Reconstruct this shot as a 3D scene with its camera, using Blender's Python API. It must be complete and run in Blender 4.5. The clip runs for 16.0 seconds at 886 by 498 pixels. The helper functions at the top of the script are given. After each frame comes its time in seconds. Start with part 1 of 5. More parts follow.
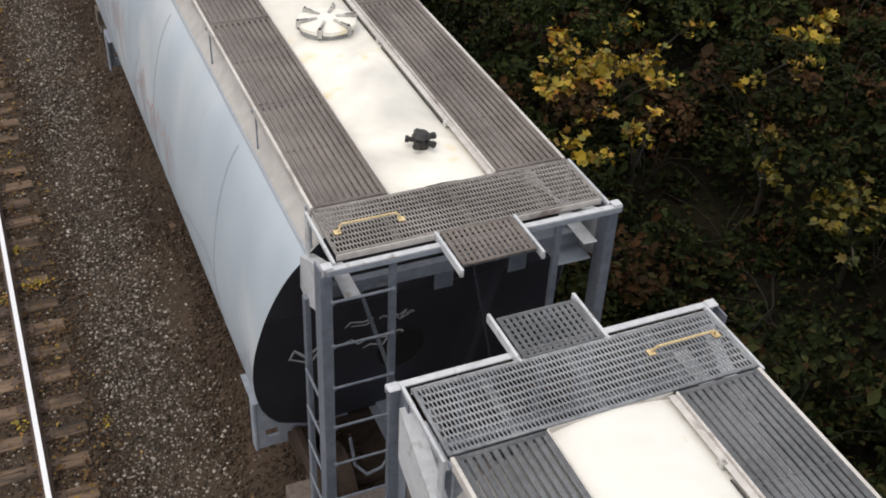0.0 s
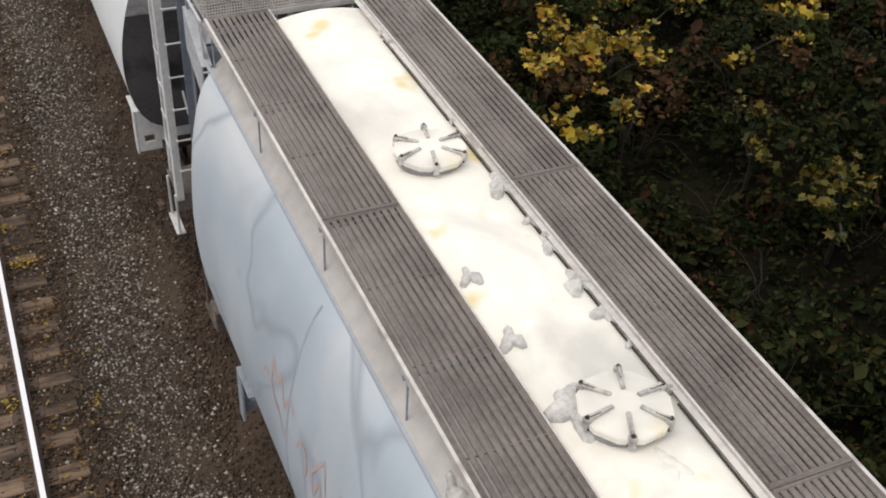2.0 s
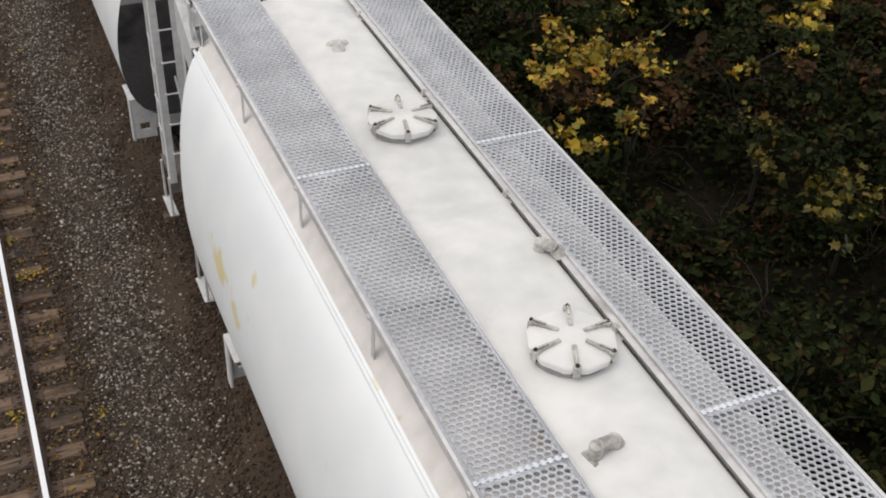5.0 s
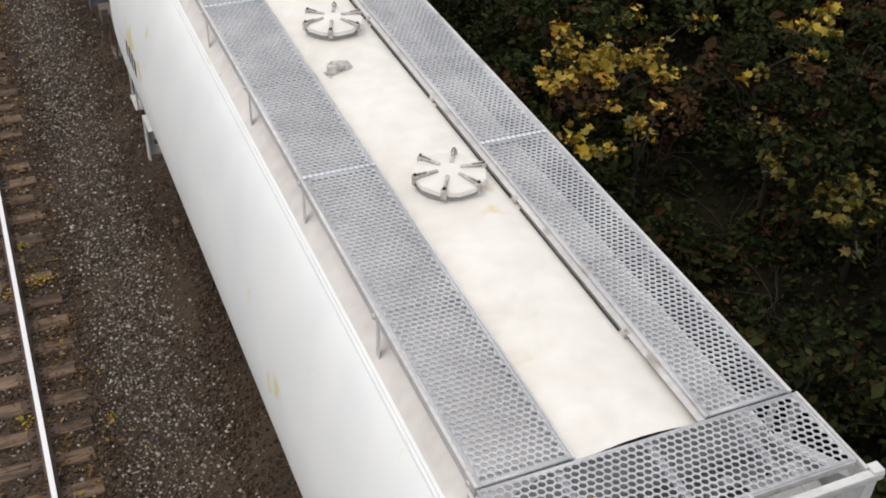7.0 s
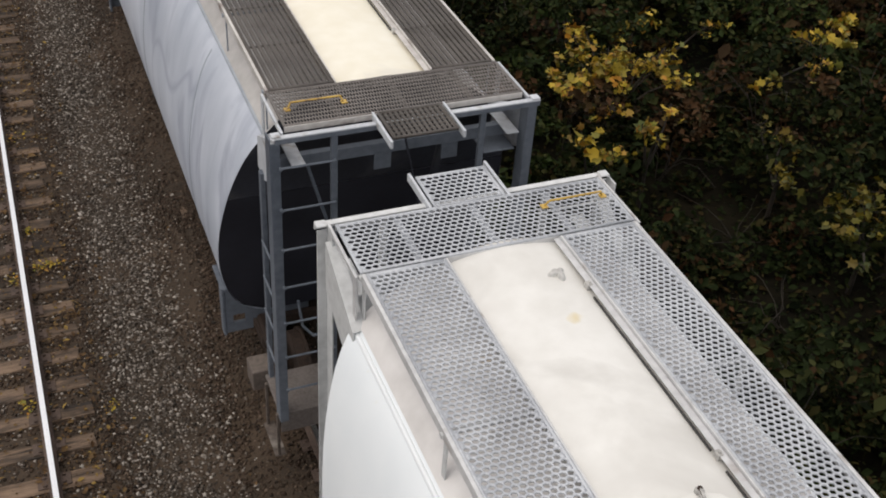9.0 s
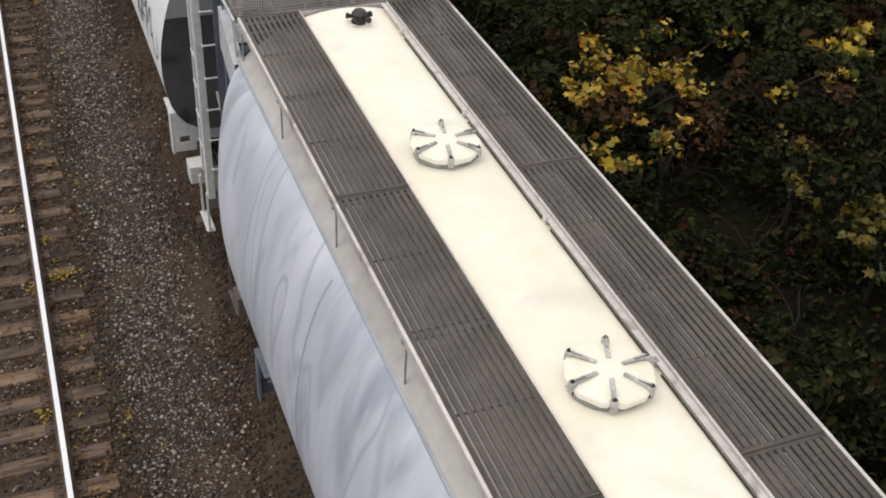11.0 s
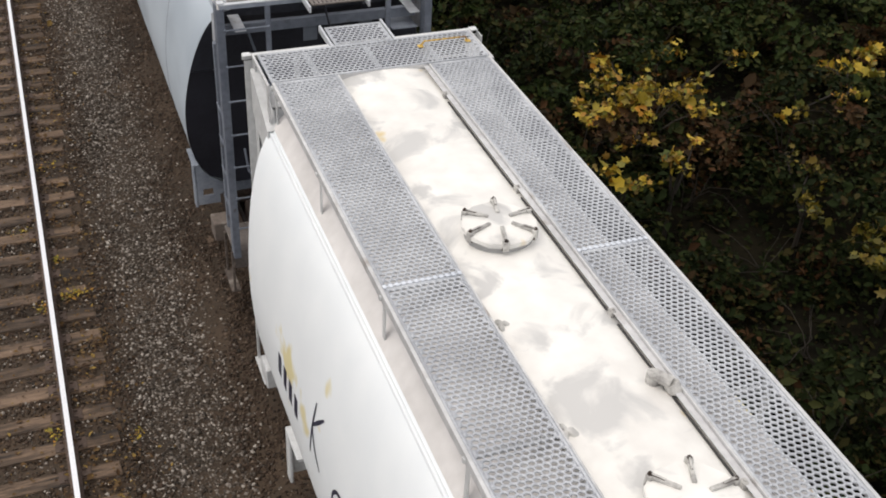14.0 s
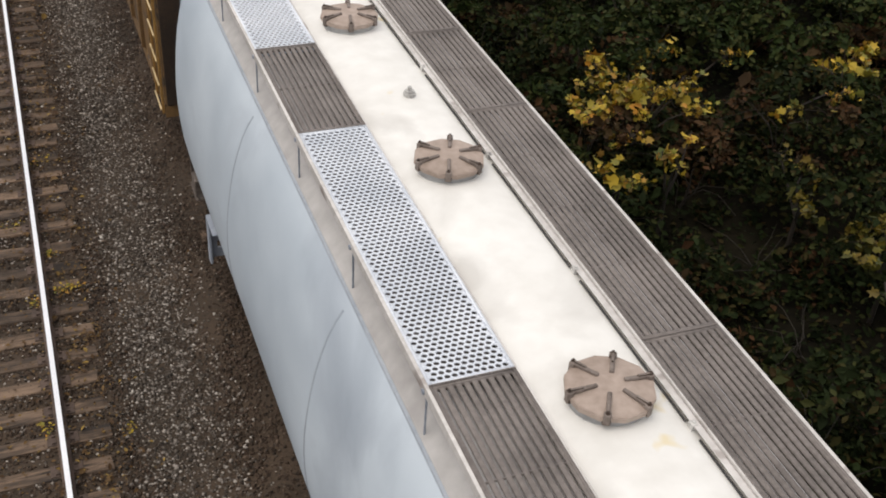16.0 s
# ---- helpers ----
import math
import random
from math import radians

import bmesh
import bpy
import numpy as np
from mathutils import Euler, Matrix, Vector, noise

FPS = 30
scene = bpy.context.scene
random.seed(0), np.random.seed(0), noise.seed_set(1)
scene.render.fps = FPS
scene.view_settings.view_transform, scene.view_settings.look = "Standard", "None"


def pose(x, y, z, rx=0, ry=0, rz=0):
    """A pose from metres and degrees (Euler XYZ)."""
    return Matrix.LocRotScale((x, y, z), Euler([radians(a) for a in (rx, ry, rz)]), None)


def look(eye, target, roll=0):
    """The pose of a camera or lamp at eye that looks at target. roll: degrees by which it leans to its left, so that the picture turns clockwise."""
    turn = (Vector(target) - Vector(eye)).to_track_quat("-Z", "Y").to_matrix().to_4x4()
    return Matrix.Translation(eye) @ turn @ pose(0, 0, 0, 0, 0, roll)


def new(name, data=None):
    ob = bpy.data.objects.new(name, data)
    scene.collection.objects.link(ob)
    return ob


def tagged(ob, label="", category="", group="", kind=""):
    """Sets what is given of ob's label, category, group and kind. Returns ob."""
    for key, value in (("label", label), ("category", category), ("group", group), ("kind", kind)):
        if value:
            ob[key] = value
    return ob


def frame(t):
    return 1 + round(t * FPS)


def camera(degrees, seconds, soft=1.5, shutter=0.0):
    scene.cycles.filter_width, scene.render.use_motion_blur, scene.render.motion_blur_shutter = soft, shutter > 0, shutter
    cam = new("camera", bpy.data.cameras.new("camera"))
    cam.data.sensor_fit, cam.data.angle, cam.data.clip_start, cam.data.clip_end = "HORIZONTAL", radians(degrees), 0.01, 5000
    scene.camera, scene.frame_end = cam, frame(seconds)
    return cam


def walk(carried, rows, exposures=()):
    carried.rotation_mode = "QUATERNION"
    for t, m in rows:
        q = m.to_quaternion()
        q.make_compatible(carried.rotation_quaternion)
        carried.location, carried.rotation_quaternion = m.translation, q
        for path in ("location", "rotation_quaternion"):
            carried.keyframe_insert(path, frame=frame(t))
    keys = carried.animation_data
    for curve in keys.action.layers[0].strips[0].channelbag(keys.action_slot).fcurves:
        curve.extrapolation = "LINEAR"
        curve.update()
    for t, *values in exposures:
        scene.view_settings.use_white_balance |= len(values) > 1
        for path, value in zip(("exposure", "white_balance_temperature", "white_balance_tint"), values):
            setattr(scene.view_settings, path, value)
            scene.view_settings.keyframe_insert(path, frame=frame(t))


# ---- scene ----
# The camera stands on a bridge beside the line and is held by hand; x is across the tracks, y along them, z = 0 is the rail top.
EYE = (0.0, 0.0, 9.54)
cam = camera(43.79, 16.0, soft=1.85)
# seconds, yaw, tilt below the horizon, roll
VIEW = [
    (0, -24.89, 36.92, 3.05), (0.5, -25.13, 37.22, 3.25), (1, -25.37, 37.43, 3.29), (1.5, -25.53, 37.95, 3.34),
    (2, -25.67, 38.08, 3.34), (2.5, -25.36, 37.93, 2.97), (3, -25.49, 37.56, 3.07), (3.5, -26.09, 37.7, 3.8),
    (6, -24.72, 37.23, 2.52), (6.5, -24.58, 37.14, 2.56), (7, -24.69, 37.21, 2.73), (7.5, -24.87, 37.18, 3.12),
    (8, -24.31, 37.18, 2.84), (8.5, -24.28, 37.29, 2.84), (9, -24.27, 37.3, 4.36), (9.5, -24.03, 37.26, 4.38),
    (12, -22.93, 36.32, 3.45), (12.5, -22.93, 36.03, 3.39), (13, -22.85, 35.94, 3.45), (13.5, -22.49, 35.68, 3.26),
    (14, -22.52, 35.88, 3.4), (14.5, -22.69, 35.73, 3.5), (15, -22.88, 36.25, 3.85), (15.5, -23.25, 36.45, 4.27),
    (16, -22.93, 36.04, 4.04),
]
# seconds, stops: the camera evens out the white cars and the dark gaps
STOPS = [
    (0, 0.20), (0.5, 0.17), (1, 0.12), (1.5, 0.25), (2, 0.20), (2.5, 0.08), (3, 0.10), (3.5, 0.15), (6, 0.02),
    (6.5, 0.20), (7, 0.12), (7.5, 0.16), (8, 0.20), (8.5, 0.10), (9, 0.02), (9.5, 0.32), (12, 0.07), (12.5, 0.08),
    (13, -0.06), (13.5, 0.10), (14, 0.20), (14.5, 0.16), (15, 0.20), (15.5, 0.20), (16, 0.20),
]
walk(cam, [(t, pose(*EYE, 90 - tilt, 0, yaw) @ pose(0, 0, 0, 0, 0, roll)) for t, yaw, tilt, roll in VIEW], STOPS)
# seconds, metres that the train has rolled towards the bridge
ROLL = [
    (0, 0.0), (0.5, 2.25), (1, 4.52), (1.5, 6.82), (2, 9.14), (2.5, 11.49), (3, 13.82), (3.5, 16.18),
    (6, 28.13), (6.5, 30.55), (7, 32.99), (7.5, 35.45), (8, 37.92), (8.5, 40.38), (9, 42.88), (9.5, 45.43),
    (12, 58.41), (12.5, 61.04), (13, 63.66), (13.5, 66.28), (14, 68.95), (14.5, 71.62), (15, 74.33), (15.5, 77.04),
    (16, 79.76),
]

TRAIN_X = 3.19          # centre line of the train's track
NEAR_RAIL = -0.46       # the bright rail of the empty track
SPAN = 13.5             # from one end beam of a hopper car to the other

# ---- world and sun ----
world = bpy.data.worlds.new("overcast_sky")
scene.world = world
world.use_nodes = True
wn = world.node_tree
wn.nodes.clear()
sky = wn.nodes.new("ShaderNodeTexSky")
sky.sky_type, sky.sun_disc = "NISHITA", False
sky.sun_elevation, sky.sun_rotation = radians(52), radians(-60)
sky.air_density, sky.dust_density, sky.ozone_density = 1.0, 3.0, 0.6
soften = wn.nodes.new("ShaderNodeMixRGB")
soften.inputs[0].default_value = 0.75
soften.inputs[2].default_value = (9.35, 9.0, 8.85, 1)
back = wn.nodes.new("ShaderNodeBackground")
back.inputs[1].default_value = 0.115
out = wn.nodes.new("ShaderNodeOutputWorld")
wn.links.new(sky.outputs[0], soften.inputs[1])
wn.links.new(soften.outputs[0], back.inputs[0])
wn.links.new(back.outputs[0], out.inputs[0])

sun = new("sun", bpy.data.lights.new("sun", "SUN"))
sun.data.energy, sun.data.angle, sun.data.color = 0.9, radians(30), (1.0, 0.93, 0.84)
sun.matrix_world = look((-12, 8, 30), (0, 10, 0))


# ---- materials ----
def rgba(c):
    return (*c, 1.0)


def surface(name, low, high, rough=0.6, metal=0.0, big=1.2, small=22.0, bump=0.2, spots=None, spot_cut=0.62, spot_size=3.0, spot_soft=0.12, marks=None, marks_cut=0.7, marks_size=3.0, veins=None, vein_size=1.0, vein_width=0.02, coords="Object",
            stretch=(1, 1, 1), per=None, per_amount=0.25):
    """Two scales of noise between two tones, optional stains of a third tone, fine relief."""
    m = bpy.data.materials.new(name)
    m.use_nodes = True
    t = m.node_tree
    n, l = t.nodes, t.links
    bsdf = n["Principled BSDF"]
    bsdf.inputs["Metallic"].default_value = metal
    tc = n.new("ShaderNodeTexCoord")
    mp = n.new("ShaderNodeMapping")
    mp.inputs["Scale"].default_value = stretch
    l.new(tc.outputs[coords], mp.inputs[0])
    info, shift = n.new("ShaderNodeObjectInfo"), n.new("ShaderNodeMath")
    shift.operation = "MULTIPLY"
    shift.inputs[1].default_value = 37.0
    l.new(info.outputs["Random"], shift.inputs[0])
    l.new(shift.outputs[0], mp.inputs["Location"])
    n1, n2 = n.new("ShaderNodeTexNoise"), n.new("ShaderNodeTexNoise")
    for node, s, d in ((n1, big, 5), (n2, small, 4)):
        node.inputs["Scale"].default_value, node.inputs["Detail"].default_value = s, d
        l.new(mp.outputs[0], node.inputs["Vector"])
    add = n.new("ShaderNodeMath")
    add.operation = "MULTIPLY_ADD"
    add.inputs[1].default_value = 0.45
    l.new(n2.outputs["Fac"], add.inputs[0])
    sc = n.new("ShaderNodeMath")
    sc.operation = "MULTIPLY"
    sc.inputs[1].default_value = 0.55
    l.new(n1.outputs["Fac"], sc.inputs[0])
    l.new(sc.outputs[0], add.inputs[2])
    ramp = n.new("ShaderNodeValToRGB")
    ramp.color_ramp.elements[0].position, ramp.color_ramp.elements[1].position = 0.36, 0.62
    ramp.color_ramp.elements[0].color, ramp.color_ramp.elements[1].color = rgba(low), rgba(high)
    l.new(add.outputs[0], ramp.inputs[0])
    colour = ramp.outputs[0]
    if spots:
        n3 = n.new("ShaderNodeTexNoise")
        n3.inputs["Scale"].default_value, n3.inputs["Detail"].default_value, n3.inputs["Distortion"].default_value = spot_size, 6, 0.6
        l.new(mp.outputs[0], n3.inputs["Vector"])
        r3 = n.new("ShaderNodeValToRGB")
        r3.color_ramp.elements[0].position, r3.color_ramp.elements[1].position = spot_cut, spot_cut + spot_soft
        l.new(n3.outputs["Fac"], r3.inputs[0])
        mx = n.new("ShaderNodeMixRGB")
        mx.inputs[2].default_value = rgba(spots)
        l.new(r3.outputs[0], mx.inputs[0])
        l.new(colour, mx.inputs[1])
        colour = mx.outputs[0]
    if veins:
        n5 = n.new("ShaderNodeTexNoise")
        n5.inputs["Scale"].default_value, n5.inputs["Detail"].default_value, n5.inputs["Distortion"].default_value = vein_size, 3, 0.8
        l.new(mp.outputs[0], n5.inputs["Vector"])
        r5 = n.new("ShaderNodeValToRGB")
        e5 = r5.color_ramp.elements
        e5[0].position, e5[0].color = 0.5 - vein_width, (0, 0, 0, 1)
        e5[1].position, e5[1].color = 0.5 + vein_width, (0, 0, 0, 1)
        e5.new(0.5).color = (0.8, 0.8, 0.8, 1)
        l.new(n5.outputs["Fac"], r5.inputs[0])
        mx5 = n.new("ShaderNodeMixRGB")
        mx5.inputs[2].default_value = rgba(veins)
        l.new(r5.outputs[0], mx5.inputs[0])
        l.new(colour, mx5.inputs[1])
        colour = mx5.outputs[0]
    if marks:
        n4 = n.new("ShaderNodeTexNoise")
        n4.inputs["Scale"].default_value, n4.inputs["Detail"].default_value = marks_size, 3
        l.new(tc.outputs[coords], n4.inputs["Vector"])
        r4 = n.new("ShaderNodeValToRGB")
        r4.color_ramp.elements[0].position, r4.color_ramp.elements[1].position = marks_cut, marks_cut + 0.07
        l.new(n4.outputs["Fac"], r4.inputs[0])
        mx4 = n.new("ShaderNodeMixRGB")
        mx4.inputs[2].default_value = rgba(marks)
        l.new(r4.outputs[0], mx4.inputs[0])
        l.new(colour, mx4.inputs[1])
        colour = mx4.outputs[0]
    if per:
        if per == "island":
            src = n.new("ShaderNodeNewGeometry").outputs["Random Per Island"]
        else:
            src = n.new("ShaderNodeObjectInfo").outputs["Random"]
        mr = n.new("ShaderNodeMapRange")
        mr.inputs[3].default_value, mr.inputs[4].default_value = 1 - per_amount, 1 + per_amount
        l.new(src, mr.inputs[0])
        hv = n.new("ShaderNodeHueSaturation")
        l.new(mr.outputs[0], hv.inputs["Value"])
        l.new(colour, hv.inputs["Color"])
        colour = hv.outputs[0]
    l.new(colour, bsdf.inputs["Base Color"])
    rr = n.new("ShaderNodeMapRange")
    rr.inputs[3].default_value, rr.inputs[4].default_value = rough - 0.1, min(1, rough + 0.15)
    l.new(n2.outputs["Fac"], rr.inputs[0])
    l.new(rr.outputs[0], bsdf.inputs["Roughness"])
    if bump:
        b = n.new("ShaderNodeBump")
        b.inputs["Strength"].default_value, b.inputs["Distance"].default_value = bump, 0.01
        l.new(n2.outputs["Fac"], b.inputs["Height"])
        l.new(b.outputs[0], bsdf.inputs["Normal"])
    return m


def islands(name, tones, rough=0.6, gloss=0.3):
    """Tones picked piece by piece of one mesh."""
    m = bpy.data.materials.new(name)
    m.use_nodes = True
    t = m.node_tree
    n, l = t.nodes, t.links
    ramp = n.new("ShaderNodeValToRGB")
    ramp.color_ramp.interpolation = "LINEAR"
    e = ramp.color_ramp.elements
    while len(e) < len(tones):
        e.new(0.5)
    for i, c in enumerate(tones):
        e[i].position, e[i].color = i / (len(tones) - 1), rgba(c)
    l.new(n.new("ShaderNodeNewGeometry").outputs["Random Per Island"], ramp.inputs[0])
    l.new(ramp.outputs[0], n["Principled BSDF"].inputs["Base Color"])
    n["Principled BSDF"].inputs["Roughness"].default_value = rough
    n["Principled BSDF"].inputs["Specular IOR Level"].default_value = gloss
    return m


M = {}
M["white_side"] = surface("white_paint", (0.79, 0.83, 0.855), (0.86, 0.89, 0.905), 0.4, big=0.35, small=1.8, bump=0.02, marks=(0.74, 0.66, 0.38), marks_cut=0.665, marks_size=1.6)
M["blue_side"] = surface("pale_grey_paint", (0.375, 0.435, 0.495), (0.50, 0.56, 0.615), 0.42, big=0.35, small=1.5, bump=0.02, stretch=(1, 0.7, 0.8),
                         spots=(0.335, 0.38, 0.435), spot_cut=0.55, spot_size=0.8, spot_soft=0.22)
M["smeared_side"] = surface("smeared_pale_blue_paint", (0.36, 0.42, 0.485), (0.48, 0.545, 0.605), 0.42, big=0.35, small=1.5, bump=0.02, stretch=(1, 0.8, 0.6),
                            spots=(0.60, 0.615, 0.63), spot_cut=0.54, spot_size=0.7, spot_soft=0.22, veins=(0.30, 0.335, 0.39), vein_size=0.35, vein_width=0.014)
M["marbled_side"] = surface("marbled_grey_paint", (0.40, 0.44, 0.51), (0.58, 0.61, 0.68), 0.42, big=0.7, small=2.2, bump=0.02, stretch=(1, 1.3, 0.35),
                            spots=(0.27, 0.30, 0.38), spot_cut=0.53, spot_size=1.5, spot_soft=0.2, veins=(0.33, 0.36, 0.44), vein_size=0.30, vein_width=0.012)
M["white_roof"] = surface("white_roof_paint", (0.74, 0.73, 0.68), (0.83, 0.82, 0.775), 0.5, big=0.5, small=5, bump=0.03, spots=(0.68, 0.66, 0.61), spot_cut=0.60, spot_size=0.8, marks=(0.577, 0.465, 0.258), marks_cut=0.71, marks_size=2.6)
M["dusty_roof"] = surface("dusty_white_roof_paint", (0.66, 0.645, 0.605), (0.775, 0.765, 0.73), 0.5, big=0.5, small=5, bump=0.04, spots=(0.585, 0.57, 0.535), spot_cut=0.54, spot_size=0.9, spot_soft=0.16,
                          marks=(0.68, 0.60, 0.42), marks_cut=0.69, marks_size=2.4)
M["grey_white_roof"] = surface("grey_white_roof_paint", (0.56, 0.568, 0.56), (0.70, 0.705, 0.695), 0.5, big=0.6, small=5, bump=0.03, spots=(0.52, 0.53, 0.52), spot_cut=0.57, spot_size=0.9)
M["peeling_roof"] = surface("peeling_roof_paint", (0.70, 0.68, 0.645), (0.85, 0.84, 0.80), 0.5, big=0.7, small=5, bump=0.05, spots=(0.54, 0.535, 0.52), spot_cut=0.525, spot_size=1.9, spot_soft=0.09,
                            marks=(0.66, 0.52, 0.24), marks_cut=0.66, marks_size=2.2)
M["cream_roof"] = surface("cream_roof_paint", (0.78, 0.73, 0.595), (0.86, 0.825, 0.715), 0.5, big=0.6, small=5, bump=0.04, spots=(0.64, 0.61, 0.54), spot_cut=0.60, spot_size=0.9,
                          marks=(0.60, 0.50, 0.28), marks_cut=0.69, marks_size=1.8)
M["stained_roof"] = surface("stained_cream_roof_paint", (0.76, 0.73, 0.65), (0.87, 0.85, 0.78), 0.5, big=0.6, small=5, bump=0.05, spots=(0.56, 0.55, 0.51), spot_cut=0.49, spot_size=0.7, spot_soft=0.16,
                            marks=(0.72, 0.63, 0.36), marks_cut=0.62, marks_size=1.5)
M["white_frame"] = surface("white_frame_paint", (0.495, 0.504, 0.504), (0.666, 0.675, 0.675), 0.5, small=14, bump=0.08)
M["grey_frame"] = surface("grey_frame_paint", (0.19, 0.215, 0.26), (0.32, 0.35, 0.40), 0.5, small=14, bump=0.08)
M["post_grey"] = surface("blue_grey_post_paint", (0.115, 0.132, 0.165), (0.20, 0.222, 0.265), 0.5, small=14, bump=0.08, spots=(0.09, 0.075, 0.065), spot_cut=0.64, spot_size=5)
M["edge_white"] = surface("scuffed_white_edge_paint", (0.44, 0.44, 0.445), (0.62, 0.62, 0.62), 0.5, small=14, bump=0.08, spots=(0.34, 0.31, 0.29), spot_cut=0.6, spot_size=3)
M["edge_tan"] = surface("dusty_tan_edge_paint", (0.42, 0.395, 0.37), (0.62, 0.595, 0.57), 0.5, small=14, bump=0.08, spots=(0.24, 0.20, 0.18), spot_cut=0.6, spot_size=3)
M["slate_frame"] = surface("slate_frame_paint", (0.085, 0.10, 0.125), (0.15, 0.17, 0.20), 0.5, small=14, bump=0.08)
# Pale frame tone; on flange tops, tabs and step frames it carries sky light.
M["pale_flange"] = surface("pale_sky_lit_paint", (0.40, 0.42, 0.45), (0.58, 0.60, 0.63), 0.5, small=14, bump=0.08, spots=(0.26, 0.24, 0.22), spot_cut=0.6, spot_size=6)
M["sill_rust"] = surface("rust_stained_sill_paint", (0.055, 0.042, 0.034), (0.16, 0.13, 0.11), 0.75, small=18, bump=0.2, spots=(0.28, 0.25, 0.22), spot_cut=0.6, spot_size=3)
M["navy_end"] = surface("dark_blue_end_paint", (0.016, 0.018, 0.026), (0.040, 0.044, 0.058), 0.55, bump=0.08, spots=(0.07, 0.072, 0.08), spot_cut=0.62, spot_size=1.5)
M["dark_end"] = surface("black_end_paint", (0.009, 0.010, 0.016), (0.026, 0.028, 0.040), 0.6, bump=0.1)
# Lower end sheet of the white cars, darker than the plate above it.
M["grey_end"] = surface("dark_grey_end_tone", (0.054, 0.053, 0.054), (0.116, 0.112, 0.114), 0.6, bump=0.1, spots=(0.020, 0.020, 0.021), spot_cut=0.56, spot_size=1.0)
M["hole"] = surface("hole_inside_black", (0.0015, 0.0015, 0.002), (0.004, 0.004, 0.004), 0.9, bump=0)
M["residue"] = surface("caked_powder", (0.36, 0.355, 0.34), (0.60, 0.59, 0.565), 0.8, big=6, small=24, bump=0.5)
M["pale_residue"] = surface("pale_caked_powder", (0.60, 0.58, 0.52), (0.80, 0.78, 0.73), 0.8, big=4, small=20, bump=0.4)
M["grey_flank"] = surface("dusty_roof_flank", (0.34, 0.325, 0.315), (0.48, 0.465, 0.45), 0.6, big=0.8, small=6, bump=0.04)
M["white_flank"] = surface("dusty_white_roof_flank", (0.56, 0.54, 0.525), (0.71, 0.69, 0.675), 0.6, big=0.8, small=6, bump=0.04, marks=(0.46, 0.33, 0.18), marks_cut=0.70, marks_size=2.2)
# White end paint with the shade of the recessed end put into its tone.
M["end_grey"] = surface("shaded_white_end_paint", (0.36, 0.36, 0.365), (0.52, 0.52, 0.525), 0.55, bump=0.06, spots=(0.12, 0.12, 0.125), spot_cut=0.6, spot_size=1.5)
# Collar grey holds both dust and the shade beneath the hatch lid.
M["collar_grey"] = surface("shaded_dusty_collar_paint", (0.20, 0.20, 0.20), (0.34, 0.34, 0.335), 0.6, small=14, bump=0.08)
M["cross_steel"] = surface("worn_walkway_steel", (0.16, 0.147, 0.136), (0.31, 0.29, 0.275), 0.55, metal=0.25, big=2, small=30, bump=0.08)
M["zinc"] = surface("galvanised_steel", (0.36, 0.375, 0.405), (0.55, 0.57, 0.60), 0.45, metal=0.3, big=2, small=40, bump=0.05)
M["new_zinc"] = surface("new_galvanised_steel", (0.54, 0.58, 0.64), (0.74, 0.77, 0.82), 0.4, metal=0.3, big=2, small=40, bump=0.05)
M["dull_steel"] = surface("weathered_steel", (0.112, 0.096, 0.087), (0.215, 0.188, 0.172), 0.6, metal=0.25, big=2, small=30, bump=0.08)
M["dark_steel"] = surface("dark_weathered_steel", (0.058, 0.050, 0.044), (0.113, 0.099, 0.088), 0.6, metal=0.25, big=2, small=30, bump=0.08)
M["dark_cross"] = surface("dark_worn_walkway_steel", (0.10, 0.089, 0.081), (0.195, 0.175, 0.162), 0.55, metal=0.25, big=2, small=30, bump=0.08)
M["blue_steel"] = surface("blue_grey_weathered_steel", (0.085, 0.090, 0.098), (0.17, 0.178, 0.19), 0.6, metal=0.25, big=2, small=30, bump=0.08)
M["blue_cross"] = surface("blue_grey_worn_walkway_steel", (0.16, 0.17, 0.185), (0.32, 0.335, 0.355), 0.55, metal=0.25, big=2, small=30, bump=0.08)
M["worn_clamp"] = surface("worn_white_clamp_paint", (0.24, 0.23, 0.22), (0.58, 0.57, 0.54), 0.6, big=7, small=30, bump=0.1)
M["seam"] = surface("weld_seam_paint", (0.25, 0.285, 0.335), (0.35, 0.39, 0.44), 0.5, small=12, bump=0.05)
# Darker than the side: the shaded face of the eave lip, put into colour.
M["eave_blue"] = surface("shaded_eave_paint", (0.29, 0.325, 0.37), (0.39, 0.425, 0.47), 0.5, small=12, bump=0.05)
M["yellow"] = surface("yellow_paint", (0.40, 0.25, 0.05), (0.62, 0.42, 0.10), 0.5, small=25, spots=(0.24, 0.15, 0.07), spot_cut=0.55, spot_size=9)
M["pale_yellow"] = surface("faded_yellow_paint", (0.45, 0.33, 0.16), (0.68, 0.54, 0.30), 0.5, small=25, spots=(0.30, 0.17, 0.06), spot_cut=0.6, spot_size=9)
M["black_iron"] = surface("black_iron", (0.02, 0.02, 0.022), (0.06, 0.058, 0.055), 0.55, metal=0.5, bump=0.2)
M["rusty_iron"] = surface("rusty_iron", (0.025, 0.018, 0.014), (0.075, 0.048, 0.035), 0.8, metal=0.2, bump=0.3)
M["tan_lid"] = surface("tan_lid_paint", (0.26, 0.20, 0.16), (0.40, 0.32, 0.27), 0.6, small=15, bump=0.1)
M["rail_top"] = surface("polished_rail", (0.86, 0.86, 0.87), (0.95, 0.95, 0.95), 0.28, metal=1.0, small=60, bump=0.0)
